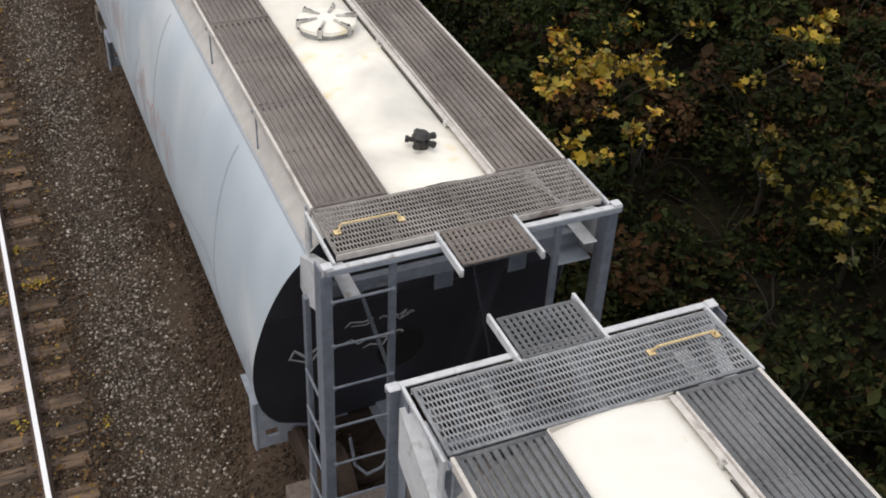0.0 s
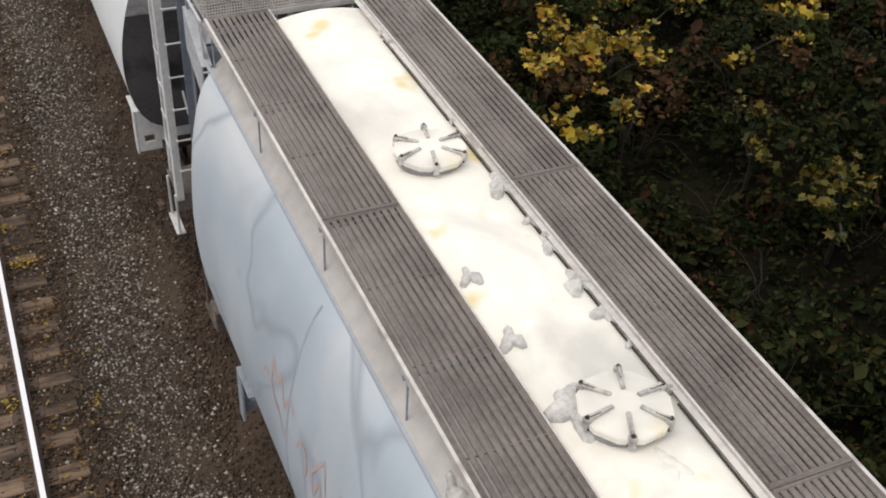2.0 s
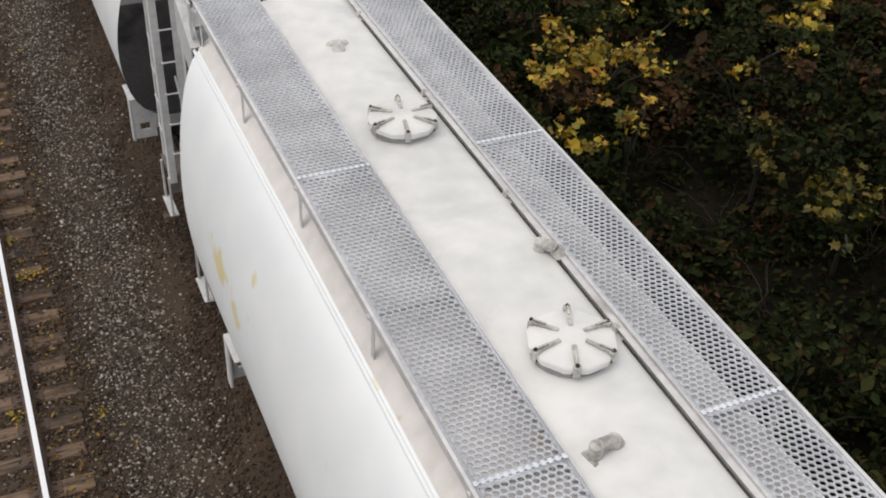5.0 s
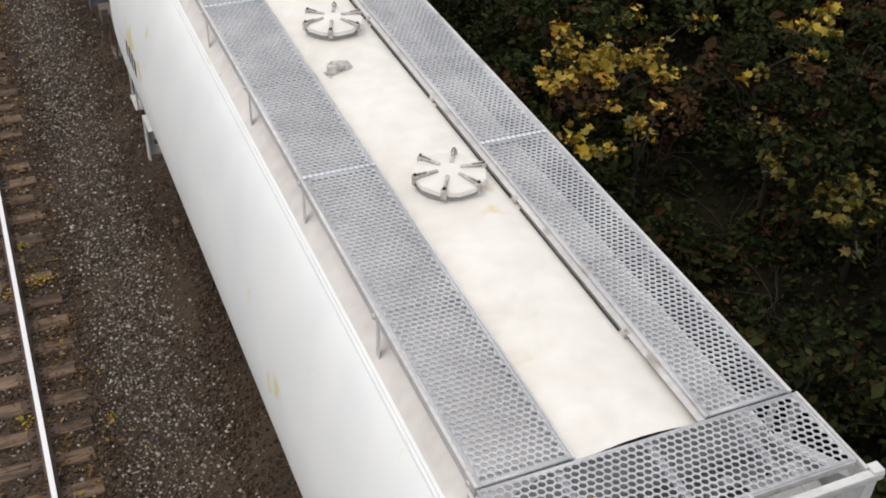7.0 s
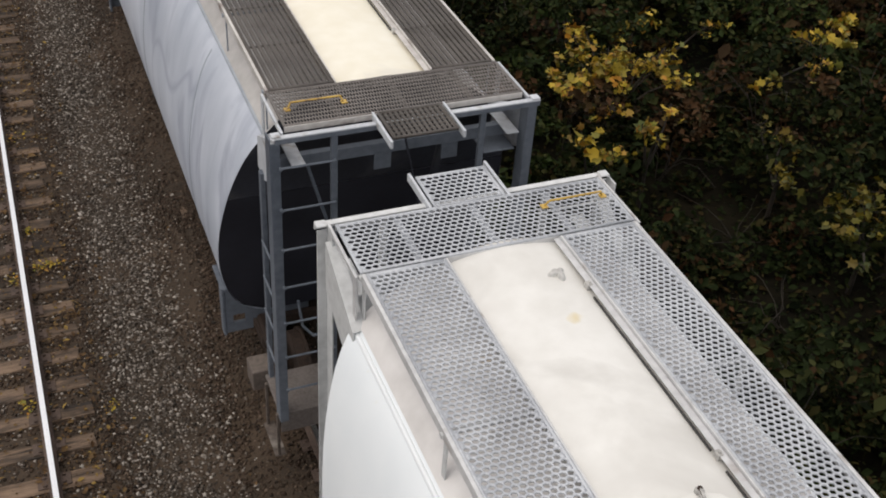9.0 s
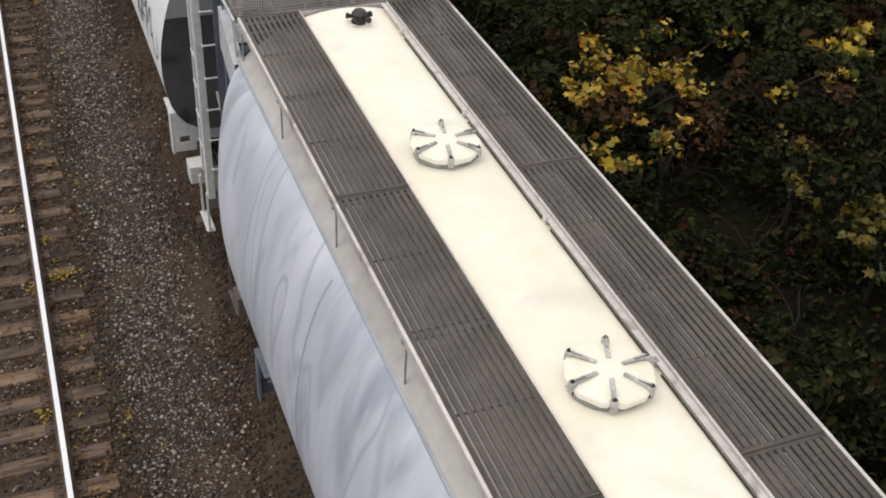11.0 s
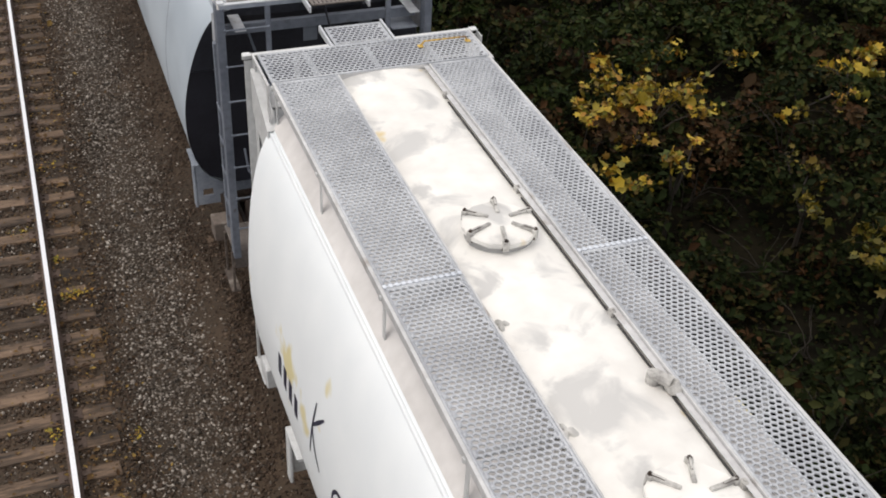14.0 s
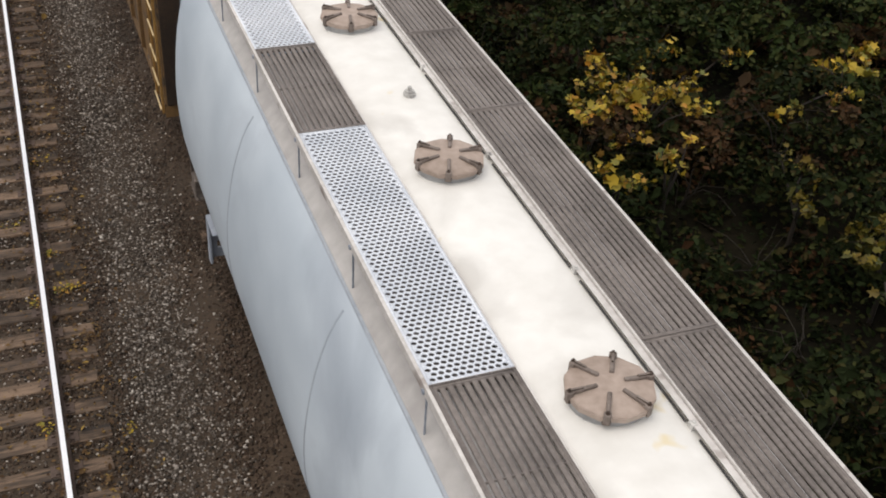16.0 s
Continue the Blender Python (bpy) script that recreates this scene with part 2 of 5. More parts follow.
M["rail_side"] = surface("rusty_rail", (0.05, 0.035, 0.028), (0.13, 0.09, 0.07), 0.8, metal=0.2, small=30, bump=0.3)
M["tie"] = surface("weathered_timber", (0.034, 0.022, 0.014), (0.185, 0.125, 0.083), 0.85, big=2.2, small=26, bump=0.5, stretch=(0.371, 2.940, 2.760), per="object", per_amount=0.45,
                   spots=(0.022, 0.016, 0.012), spot_cut=0.52, spot_size=2.5)
M["ballast"] = surface("ballast_bed", (0.019, 0.013, 0.007), (0.069, 0.045, 0.027), 0.9, big=0.8, small=35, bump=0.8)
M["stones"] = islands("crushed_rock", [(0.016, 0.013, 0.009), (0.053, 0.040, 0.031), (0.092, 0.075, 0.060), (0.040, 0.029, 0.020), (0.143, 0.121, 0.099), (0.066, 0.051, 0.038), (0.228, 0.196, 0.167), (0.30, 0.265, 0.23), (0.50, 0.455, 0.40)], 0.55)
M["brown_stones"] = islands("dirty_crushed_rock", [(0.013, 0.009, 0.006), (0.036, 0.023, 0.014), (0.061, 0.039, 0.025), (0.026, 0.015, 0.008), (0.082, 0.053, 0.038), (0.046, 0.028, 0.016), (0.152, 0.109, 0.078)], 0.7)
# Near-black earth: the shade under the thicket is put into its base colour.
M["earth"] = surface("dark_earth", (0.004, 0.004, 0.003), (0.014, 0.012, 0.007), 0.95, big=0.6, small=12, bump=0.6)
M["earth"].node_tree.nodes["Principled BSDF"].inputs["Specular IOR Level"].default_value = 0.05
M["graffiti"] = surface("black_spray_paint", (0.012, 0.012, 0.03), (0.03, 0.03, 0.06), 0.5, bump=0)
M["faded_red"] = surface("faded_red_spray", (0.44, 0.32, 0.31), (0.50, 0.42, 0.42), 0.5, bump=0)
M["pale_spray"] = surface("pale_spray_paint", (0.4, 0.42, 0.46), (0.55, 0.57, 0.6), 0.5, bump=0)
M["boxcar"] = surface("ochre_brown_paint", (0.10, 0.055, 0.02), (0.22, 0.125, 0.045), 0.6, small=14, spots=(0.06, 0.04, 0.025), spot_cut=0.55)
M["boxcar_end"] = surface("dark_brown_end_paint", (0.022, 0.013, 0.008), (0.055, 0.034, 0.020), 0.7, small=14)
M["ochre"] = surface("ochre_yellow_paint", (0.20, 0.105, 0.025), (0.34, 0.19, 0.05), 0.6, small=20)
M["bark"] = surface("bark", (0.008, 0.006, 0.004), (0.03, 0.022, 0.014), 0.9, small=30, bump=0.5, stretch=(1, 1, 0.3))
# Bramble greens are kept very dark to carry the thicket's deep shade.
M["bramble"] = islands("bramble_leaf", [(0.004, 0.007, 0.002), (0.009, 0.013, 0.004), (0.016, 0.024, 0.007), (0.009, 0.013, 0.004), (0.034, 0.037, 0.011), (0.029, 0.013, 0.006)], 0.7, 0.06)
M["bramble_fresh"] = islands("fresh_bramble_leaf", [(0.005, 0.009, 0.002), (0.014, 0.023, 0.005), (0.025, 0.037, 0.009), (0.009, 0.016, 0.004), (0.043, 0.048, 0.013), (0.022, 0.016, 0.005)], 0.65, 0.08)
M["maple_green"] = islands("yellow_green_maple_leaf", [(0.040, 0.044, 0.006), (0.096, 0.084, 0.011), (0.168, 0.124, 0.013), (0.028, 0.038, 0.008), (0.080, 0.064, 0.010), (0.128, 0.080, 0.011)], 0.5, 0.2)
M["clamp_brown"] = surface("brown_clamp_paint", (0.09, 0.07, 0.058), (0.22, 0.18, 0.155), 0.65, big=6, small=30, bump=0.15)
M["dry"] = islands("withered_leaf", [(0.012, 0.009, 0.004), (0.035, 0.020, 0.008), (0.06, 0.028, 0.011), (0.022, 0.024, 0.008)], 0.7, 0.1)
M["maple"] = islands("turning_maple_leaf", [(0.16, 0.115, 0.013), (0.33, 0.245, 0.020), (0.46, 0.30, 0.028), (0.14, 0.150, 0.020), (0.42, 0.19, 0.022), (0.057, 0.078, 0.013), (0.42, 0.29, 0.028), (0.15, 0.080, 0.013), (0.103, 0.112, 0.020)], 0.5, 0.25)
M["fallen"] = islands("fallen_leaf", [(0.09, 0.05, 0.02), (0.14, 0.08, 0.03), (0.045, 0.025, 0.012), (0.07, 0.038, 0.017), (0.16, 0.10, 0.04), (0.06, 0.03, 0.014), (0.30, 0.20, 0.05)], 0.7, 0.2)


# ---- mesh helpers ----
def part(name, bm, material, parent, label=""):
    me = bm
    if isinstance(bm, bmesh.types.BMesh):
        me = bpy.data.meshes.new(name)
        bm.to_mesh(me)
        bm.free()
    if material is not None and not me.materials:
        me.materials.append(material)
    ob = new(name, me)
    ob.parent = parent
    if label:
        ob["label"] = label
    return ob


def thing(name, m, label, category, group="", kind=""):
    ob = new(name)
    ob.matrix_basis = m
    return tagged(ob, label, category, group, kind)


def box(bm, x0, x1, y0, y1, z0, z1, bevel=0.0):
    v = bmesh.ops.create_cube(bm, size=1.0, matrix=Matrix.Translation(((x0 + x1) / 2, (y0 + y1) / 2, (z0 + z1) / 2))
                              @ Matrix.Diagonal((abs(x1 - x0), abs(y1 - y0), abs(z1 - z0), 1)))["verts"]
    if bevel:
        edges = list({e for w in v for e in w.link_edges})
        bmesh.ops.bevel(bm, geom=edges, offset=bevel, segments=1, affect="EDGES", profile=0.5)
    return bm


def bx(*a, bevel=0.006):
    return box(bmesh.new(), *a, bevel)


def rod(bm, a, b, r, seg=8):
    a, b = Vector(a), Vector(b)
    d = b - a
    m = Matrix.Translation((a + b) / 2) @ d.to_track_quat("Z", "Y").to_matrix().to_4x4()
    bmesh.ops.create_cone(bm, cap_ends=True, segments=seg, radius1=r, radius2=r, depth=d.length, matrix=m)
    return bm


def bar(bm, a, b, w, h, bevel=0.0):
    """A flat bar between two points, w across and h high."""
    a, b = Vector(a), Vector(b)
    d = b - a
    m = Matrix.Translation((a + b) / 2) @ d.to_track_quat("Y", "Z").to_matrix().to_4x4() @ Matrix.Diagonal((w, d.length, h, 1))
    v = bmesh.ops.create_cube(bm, size=1.0, matrix=m)["verts"]
    if bevel:
        bmesh.ops.bevel(bm, geom=list({e for q in v for e in q.link_edges}), offset=bevel, segments=1, affect="EDGES", profile=0.5)
    return bm


def raw_mesh(name, verts, faces, material, smooth=False):
    me = bpy.data.meshes.new(name)
    me.from_pydata(verts, [], faces)
    me.materials.append(material)
    if smooth:
        me.shade_smooth()
    me.update()
    return me


def fast_mesh(name, verts, tris, material):
    """verts (n, 3) and equal-sided faces (m, k) as arrays."""
    me = bpy.data.meshes.new(name)
    k = tris.shape[1]
    me.vertices.add(len(verts))
    me.vertices.foreach_set("co", np.ascontiguousarray(verts, np.float32).ravel())
    me.loops.add(tris.size)
    me.loops.foreach_set("vertex_index", np.ascontiguousarray(tris, np.int32).ravel())
    me.polygons.add(len(tris))
    me.polygons.foreach_set("loop_start", np.arange(len(tris), dtype=np.int32) * k)
    me.materials.append(material)
    me.update()
    me.validate()
    return me


def grating_mesh(name, width, length, px, py, hole, depth, material, rim=0.022, hole_y=None, offset=True, end_rim=None):
    """A pressed walkway plank with rows of offset six-sided holes, x across and y along, its top at z = 0."""
    end_rim = end_rim or rim
    w, h = width - 2 * rim, length - 2 * end_rim
    nx, ny = max(1, round(w / px)), max(1, round(h / py))
    px, py = w / nx, h / ny
    hx, hy = px / 2, py / 2
    ang = np.radians([90, 30, -30, -90, -150, 150])
    inner = np.stack([np.cos(ang) * hx * hole * 1.12, np.sin(ang) * hy * (hole_y or hole) * 1.12], 1)
    if not offset:
        sx, sy = hx * hole, hy * (hole_y or hole)
        inner = np.array([(0, sy), (sx, sy), (sx, -sy), (0, -sy), (-sx, -sy), (-sx, sy)])
    outer = np.array([(0, hy), (hx, hy), (hx, -hy), (0, -hy), (-hx, -hy), (-hx, hy)])
    cell = np.zeros((18, 3))
    cell[:6, :2], cell[6:12, :2], cell[12:, :2] = outer, inner, inner
    cell[12:, 2] = -depth
    quads = []
    for i in range(6):
        j = (i + 1) % 6
        quads += [(i, 6 + i, 6 + j, j), (6 + i, 12 + i, 12 + j, 6 + j)]
    quads = np.array(quads)
    cx = []
    for r in range(ny):
        odd = r % 2 if offset else 0
        shift = odd * hx
        n = nx - odd
        for c in range(n):
            cx.append((-w / 2 + hx + shift + c * px, -h / 2 + hy + r * py, 0))
    cx = np.array(cx)
    v = (cell[None] + cx[:, None]).reshape(-1, 3)
    f = (quads[None] + (np.arange(len(cx)) * 18)[:, None, None]).reshape(-1, 4)
    keep, where = np.unique(np.round(v, 5), axis=0, return_inverse=True)
    v, f = keep, where.reshape(-1)[f]
    ev, ef = [], []

    def slab(x0, x1, y0, y1, z0, z1):
        b = len(v) + len(ev)
        ev.extend([(x, y, z) for z in (z0, z1) for y in (y0, y1) for x in (x0, x1)])
        ef.extend([[b + i for i in q] for q in ((4, 5, 7, 6), (0, 2, 3, 1), (0, 1, 5, 4), (2, 6, 7, 3), (0, 4, 6, 2), (1, 3, 7, 5))])
    slab(-width / 2, -width / 2 + rim, -length / 2, length / 2, -depth * 1.6, 0.004)
    slab(width / 2 - rim, width / 2, -length / 2, length / 2, -depth * 1.6, 0.004)
    slab(-width / 2 + rim, width / 2 - rim, -length / 2, -length / 2 + end_rim, -depth * 1.6, 0.003)
    slab(-width / 2 + rim, width / 2 - rim, length / 2 - end_rim, length / 2, -depth * 1.6, 0.003)
    # half cells left over beside the offset rows
    for r in range(1, ny if offset else 0, 2):
        y0 = -h / 2 + r * py
        for s in (-1, 1):
            x0, x1 = sorted((s * w / 2, s * (w / 2 - hx)))
            slab(x0, x1, y0, y0 + py, -0.004, 0)
    return fast_mesh(name, np.vstack([v, np.array(ev)]), np.vstack([f, np.array(ef)]), material)


# ---- ground ----
def bank_height(x, y):
    """The ground: level beside the tracks, a ditch, then a low bank under the thicket."""
    z = -0.42
    if x > 5.4:
        z -= 0.35 * min(1, (x - 5.4) / 1.2)
    if x > 8:
        z += 0.16 * min(x - 8, 30)
    if x < -5:
        z -= 0.3 * min(1, (-5 - x) / 2)
    return z + 0.10 * noise.noise((x * 0.35, y * 0.35, 0)) * (1 if x > 5.4 or x < -5 else 0.15)


def build_ground():
    xs = sorted(set([-900, -300, -100, -40, -20, -10, -7, -5] + [i * 0.6 for i in range(-7, 34)] + [24, 30, 40, 60, 120, 300, 900]))
    ys = sorted(set([-900, -300, -120, -60, -30, -15, -6] + [i * 0.7 for i in range(0, 50)] + [38, 45, 60, 90, 150, 300, 900]))
    verts = [(x, y, bank_height(x, y)) for y in ys for x in xs]
    n = len(xs)
    faces = [(r * n + c, r * n + c + 1, (r + 1) * n + c + 1, (r + 1) * n + c) for r in range(len(ys) - 1) for c in range(n - 1)]
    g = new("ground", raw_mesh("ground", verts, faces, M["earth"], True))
    tagged(g, "earth bank beside the tracks, darkened as thicket shade", "ground", kind="structure")
    # the ballast bed of both tracks, one raised sheet with rounded shoulders
    cols = [-4.2, -3.7, -3.1, -2.6, -2.0, -1.2, -0.4, 0.1, 0.6, 1.0, 1.3, 1.6, 2.0, 2.6, 3.2, 4.0, 4.5, 4.9, 5.4, 5.9]
    hs = [-0.60, -0.42, -0.26, -0.20, -0.205, -0.21, -0.205, -0.21, -0.27, -0.31, -0.32, -0.29, -0.22, -0.205, -0.21, -0.205, -0.22, -0.28, -0.45, -0.62]
    rows = [-60, -30, -12] + [i * 0.5 for i in range(0, 80)] + [50, 70, 110, 200]
    verts = [(x + 0.05 * noise.noise((x, y, 3)), y, h + 0.022 * noise.noise((x * 2.2, y * 2.2, 7))) for y in rows for x, h in zip(cols, hs)]
    n = len(cols)
    faces = [(r * n + c, r * n + c + 1, (r + 1) * n + c + 1, (r + 1) * n + c) for r in range(len(rows) - 1) for c in range(n - 1)]
    b = new("ballast_bed", raw_mesh("ballast_bed", verts, faces, M["ballast"], True))
    tagged(b, "brown-grey gravel bed under the two tracks", "ballast", kind="structure")
    # crushed rock, loose on the bed
    rng = np.random.default_rng(4)
    pts = []
    for y0, y1, x0, x1, dens in ((4, 14, -2.4, 3.0, 1600), (14, 25, -2.7, 3.2, 1400), (25, 34, -2.7, 3.4, 420), (4, 24, 4.3, 5.9, 260), (34, 60, -2.6, 3.4, 90)):
        k = int((y1 - y0) * (x1 - x0) * dens)
        pts.append(np.stack([rng.uniform(x0, x1, k), rng.uniform(y0, y1, k)], 1))
    p = np.vstack(pts)
    # fewer stones on top of the timbers of the empty track
    on_tie = (p[:, 0] < 0.15) & (np.abs(((p[:, 1] + 0.13) % 0.50) - 0.25) < 0.12)
    p = p[~on_tie | (rng.random(len(p)) < 0.50)]
    p = p[(p[:, 0] < 1.55) | (rng.random(len(p)) < 0.75)]
    z = np.interp(p[:, 0], cols, hs) + rng.uniform(-0.012, 0.012, len(p))
    size = np.clip(rng.lognormal(-3.93, 0.34, len(p)), 0.009, 0.036)
    base = np.array([(1, 0, 0), (-1, 0, 0), (0, 1, 0), (0, -1, 0), (0, 0, 1), (0, 0, -1)], float)
    v = base[None] * rng.uniform(0.55, 1.25, (len(p), 6, 1)) + rng.uniform(-0.25, 0.25, (len(p), 6, 3))
    a = rng.uniform(0, 6.28, len(p))
    c, s = np.cos(a)[:, None], np.sin(a)[:, None]
    v = np.stack([v[..., 0] * c - v[..., 1] * s, v[..., 0] * s + v[..., 1] * c, v[..., 2] * 0.8], -1) * size[:, None, None]
    v += np.stack([p[:, 0], p[:, 1], z], 1)[:, None]
    tri = np.array([(0, 2, 4), (2, 1, 4), (1, 3, 4), (3, 0, 4), (2, 0, 5), (1, 2, 5), (3, 1, 5), (0, 3, 5)])
    dirty = (p[:, 0] > 1.45 + rng.normal(0, 0.25, len(p))) | ((p[:, 0] < 0.42 + rng.normal(0, 0.15, len(p))) & (rng.random(len(p)) < 0.75))
    for keep, mat, lab in ((~dirty, "stones", "loose dark crushed rock with a few pale stones"), (dirty, "brown_stones", "brown dirt-coated crushed rock by the ties and the train")):
        q = v[keep]
        f = (tri[None] + (np.arange(len(q)) * 6)[:, None, None]).reshape(-1, 3)
        tagged(new("crushed_stones", fast_mesh("crushed_stones", q.reshape(-1, 3), f, M[mat])), lab, "gravel", kind="stuff")


def rail_mesh(length):
    prof = [(-0.068, -0.17), (0.068, -0.17), (0.068, -0.158), (0.014, -0.135), (0.010, -0.05), (0.036, -0.036), (0.036, -0.006), (0.030, 0.0),
            (-0.030, 0.0), (-0.036, -0.006), (-0.036, -0.036), (-0.010, -0.05), (-0.014, -0.135), (-0.068, -0.158)]
    n = len(prof)
    verts = [(x, y, z) for y in (-length / 2, length / 2) for x, z in prof]
    faces = [(i, (i + 1) % n, n + (i + 1) % n, n + i) for i in range(n)]
    me = raw_mesh("rail", verts, faces, M["rail_side"])
    me.materials.append(M["rail_top"])
    me.polygons[7].material_index = 1
    return me


def build_track(centre, label_rails, start, stop, sunk=0.0):
    tr = thing("railway_track", pose(centre, 0, 0), label_rails, "railway track", kind="structure")
    half = 0.7525
    me = rail_mesh(240)
    for s in (-1, 1):
        r = part("rail", me, None, tr)
        r.matrix_basis = pose(s * half, 60, 0)
    shapes = []
    for k in range(6):
        bm = bx(-1.29, 1.29, -0.112, 0.112, -0.36, -0.172, bevel=0.012)
        for v in bm.verts:
            v.co += Vector((random.uniform(-0.03, 0.03), random.uniform(-0.008, 0.008), random.uniform(-0.008, 0.004)))
        q = bpy.data.meshes.new("tie")
        bm.to_mesh(q)
        bm.free()
        q.materials.append(M["tie"])
        shapes.append(q)
    plate = bpy.data.meshes.new("tie_plate")
    bm = bx(-0.18, 0.18, -0.09, 0.09, -0.182, -0.160, bevel=0.004)
    for dx in (-0.105, 0.105):
        for dy in (-0.055, 0.055):
            box(bm, dx - 0.02, dx + 0.02, dy - 0.015, dy + 0.015, -0.165, -0.135, 0.004)
    bm.to_mesh(plate)
    bm.free()
    plate.materials.append(M["rail_side"])
    y = start
    i = 0
    while y < stop:
        t = part("tie", shapes[i % 6], None, tr)
        t.matrix_basis = pose(random.uniform(-0.06, 0.06), y, random.uniform(-0.012, 0.008) - sunk, 0, 0, random.uniform(-1.6, 1.6))
        for s in (-1, 1):
            p = part("tie_plate", plate, None, tr)
            p.matrix_basis = pose(s * half, y, 0)
        y += 0.50 + random.uniform(-0.03, 0.03)
        i += 1


# ---- hopper cars ----
ROOF = [(0, 4.475), (0.125, 4.470), (0.25, 4.456), (0.375, 4.434), (0.5, 4.402), (0.8, 4.28), (1.0, 4.15), (1.16, 4.00)]
SIDE = [(1.155, 3.99), (1.23, 3.905), (1.295, 3.80), (1.36, 3.66), (1.42, 3.48), (1.47, 3.3), (1.515, 3.08), (1.55, 2.85), (1.575, 2.63), (1.585, 2.4), (1.58, 2.18), (1.56, 1.95),
        (1.52, 1.72), (1.47, 1.52), (1.39, 1.32), (1.28, 1.15), (1.12, 1.02), (0.9, 0.94)]
END = SPAN / 2
# pitch across, pitch along, openness across, depth, openness along
WALK = dict(zinc=(0.052, 0.046, 0.87, 0.016, 0.86), new_zinc=(0.054, 0.048, 0.84, 0.012, 0.84), dull_steel=(0.060, 0.80, 0.40, 0.022, 0.995))
WALK["dark_steel"] = WALK["blue_steel"] = WALK["dull_steel"]
CROSS = dict(zinc=(0.056, 0.050, 0.90, 0.010, 0.885), dull_steel=(0.0285, 0.066, 0.76, 0.010, 0.89))
CROSS["dark_steel"] = CROSS["blue_steel"] = CROSS["dull_steel"]
CROSS_METAL = dict(zinc="zinc", dull_steel="cross_steel", dark_steel="dark_cross", blue_steel="blue_cross")


def inset(z):
    return 0.75 + max(0.0, 3.95 - z) * 0.34


SHARED = {}


def shared(key, make):
    if key not in SHARED:
        SHARED[key] = make()
    return SHARED[key]


def to_mesh(name, bm, material, smooth=False):
    me = bpy.data.meshes.new(name)
    bm.to_mesh(me)
    bm.free()
    me.materials.append(material)
    if smooth:
        me.shade_smooth()
    return me


def shell_mesh(name, outline, material, stations=15, back=0.0):
    """A sheet bent along an outline across the car, its ends cut back as the end sheets lean."""
    verts, faces = [], []
    n = len(outline)
    for k in range(stations):
        f = -1 + 2 * k / (stations - 1)
        for x, z in outline:
            verts.append((x, f * (END - inset(z) - back), z))
    for k in range(stations - 1):
        for i in range(n - 1):
            faces.append((k * n + i, k * n + i + 1, (k + 1) * n + i + 1, (k + 1) * n + i))
    return raw_mesh(name, verts, faces, material, True)


def end_sheet_mesh(name, material, top, bottom):
    """The leaning end of the tank between two heights."""
    full = [(x, z) for x, z in ROOF if x > 0] + SIDE[1:]
    zs, xs = [z for _, z in full[::-1]], [x for x, _ in full[::-1]]
    prof = [(float(np.interp(z, zs, xs)), z) for z in np.linspace(top, bottom, 12)]
    verts, faces = [], []
    for x, z in prof:
        y = -END + inset(z) + 0.004
        for f in (-1, -0.6, -0.2, 0.2, 0.6, 1):
            verts.append((f * (x - 0.004), y + 0.10 * (1 - f * f) * (0.4 if z > 3.9 else 1.0) - 0.10 * (1 - f * f), z))
    for r in range(len(prof) - 1):
        for c in range(5):
            faces.append((r * 6 + c, (r + 1) * 6 + c, (r + 1) * 6 + c + 1, r * 6 + c + 1))
    return raw_mesh(name, verts, faces, material)


def lid_mesh(material):
    bm = bmesh.new()
    m8 = Matrix.Rotation(radians(22.5), 4, "Z")
    bmesh.ops.create_cone(bm, cap_ends=True, segments=12, radius1=0.312, radius2=0.312, depth=0.035, matrix=Matrix.Translation((0, 0, 0.095)) @ m8)
    bmesh.ops.create_cone(bm, cap_ends=True, segments=12, radius1=0.302, radius2=0.10, depth=0.030, matrix=Matrix.Translation((0, 0, 0.13)) @ m8)
    return to_mesh("lid", bm, material)


def collar_mesh(material):
    bm = bmesh.new()
    bmesh.ops.create_cone(bm, cap_ends=True, segments=24, radius1=0.285, radius2=0.27, depth=0.12, matrix=Matrix.Translation((0, 0, 0.02)))
    return to_mesh("collar", bm, material)


def clamp_mesh(material):
    """A bar from the lid's hub to its rim, with a dark bolt at the end."""
    bm = bmesh.new()
    bar(bm, (0.10, 0, 0.150), (0.30, 0, 0.136), 0.030, 0.026, 0.005)
    box(bm, 0.278, 0.322, -0.026, 0.026, 0.055, 0.150, 0.006)
    bar(bm, (0.20, 0, 0.160), (0.29, 0, 0.158), 0.018, 0.014, 0.003)
    plain = len(bm.faces)
    rod(bm, (0.302, 0, 0.145), (0.302, 0, 0.168), 0.010, 6)
    rod(bm, (0.302, 0, 0.148), (0.302, 0, 0.158), 0.017, 6)
    rod(bm, (0.30, -0.03, 0.075), (0.30, 0.03, 0.075), 0.014, 6)
    bm.faces.ensure_lookup_table()
    for f in bm.faces[plain:]:
        f.material_index = 1
    me = to_mesh("clamp", bm, material)
    me.materials.append(M["rusty_iron"])
    return me


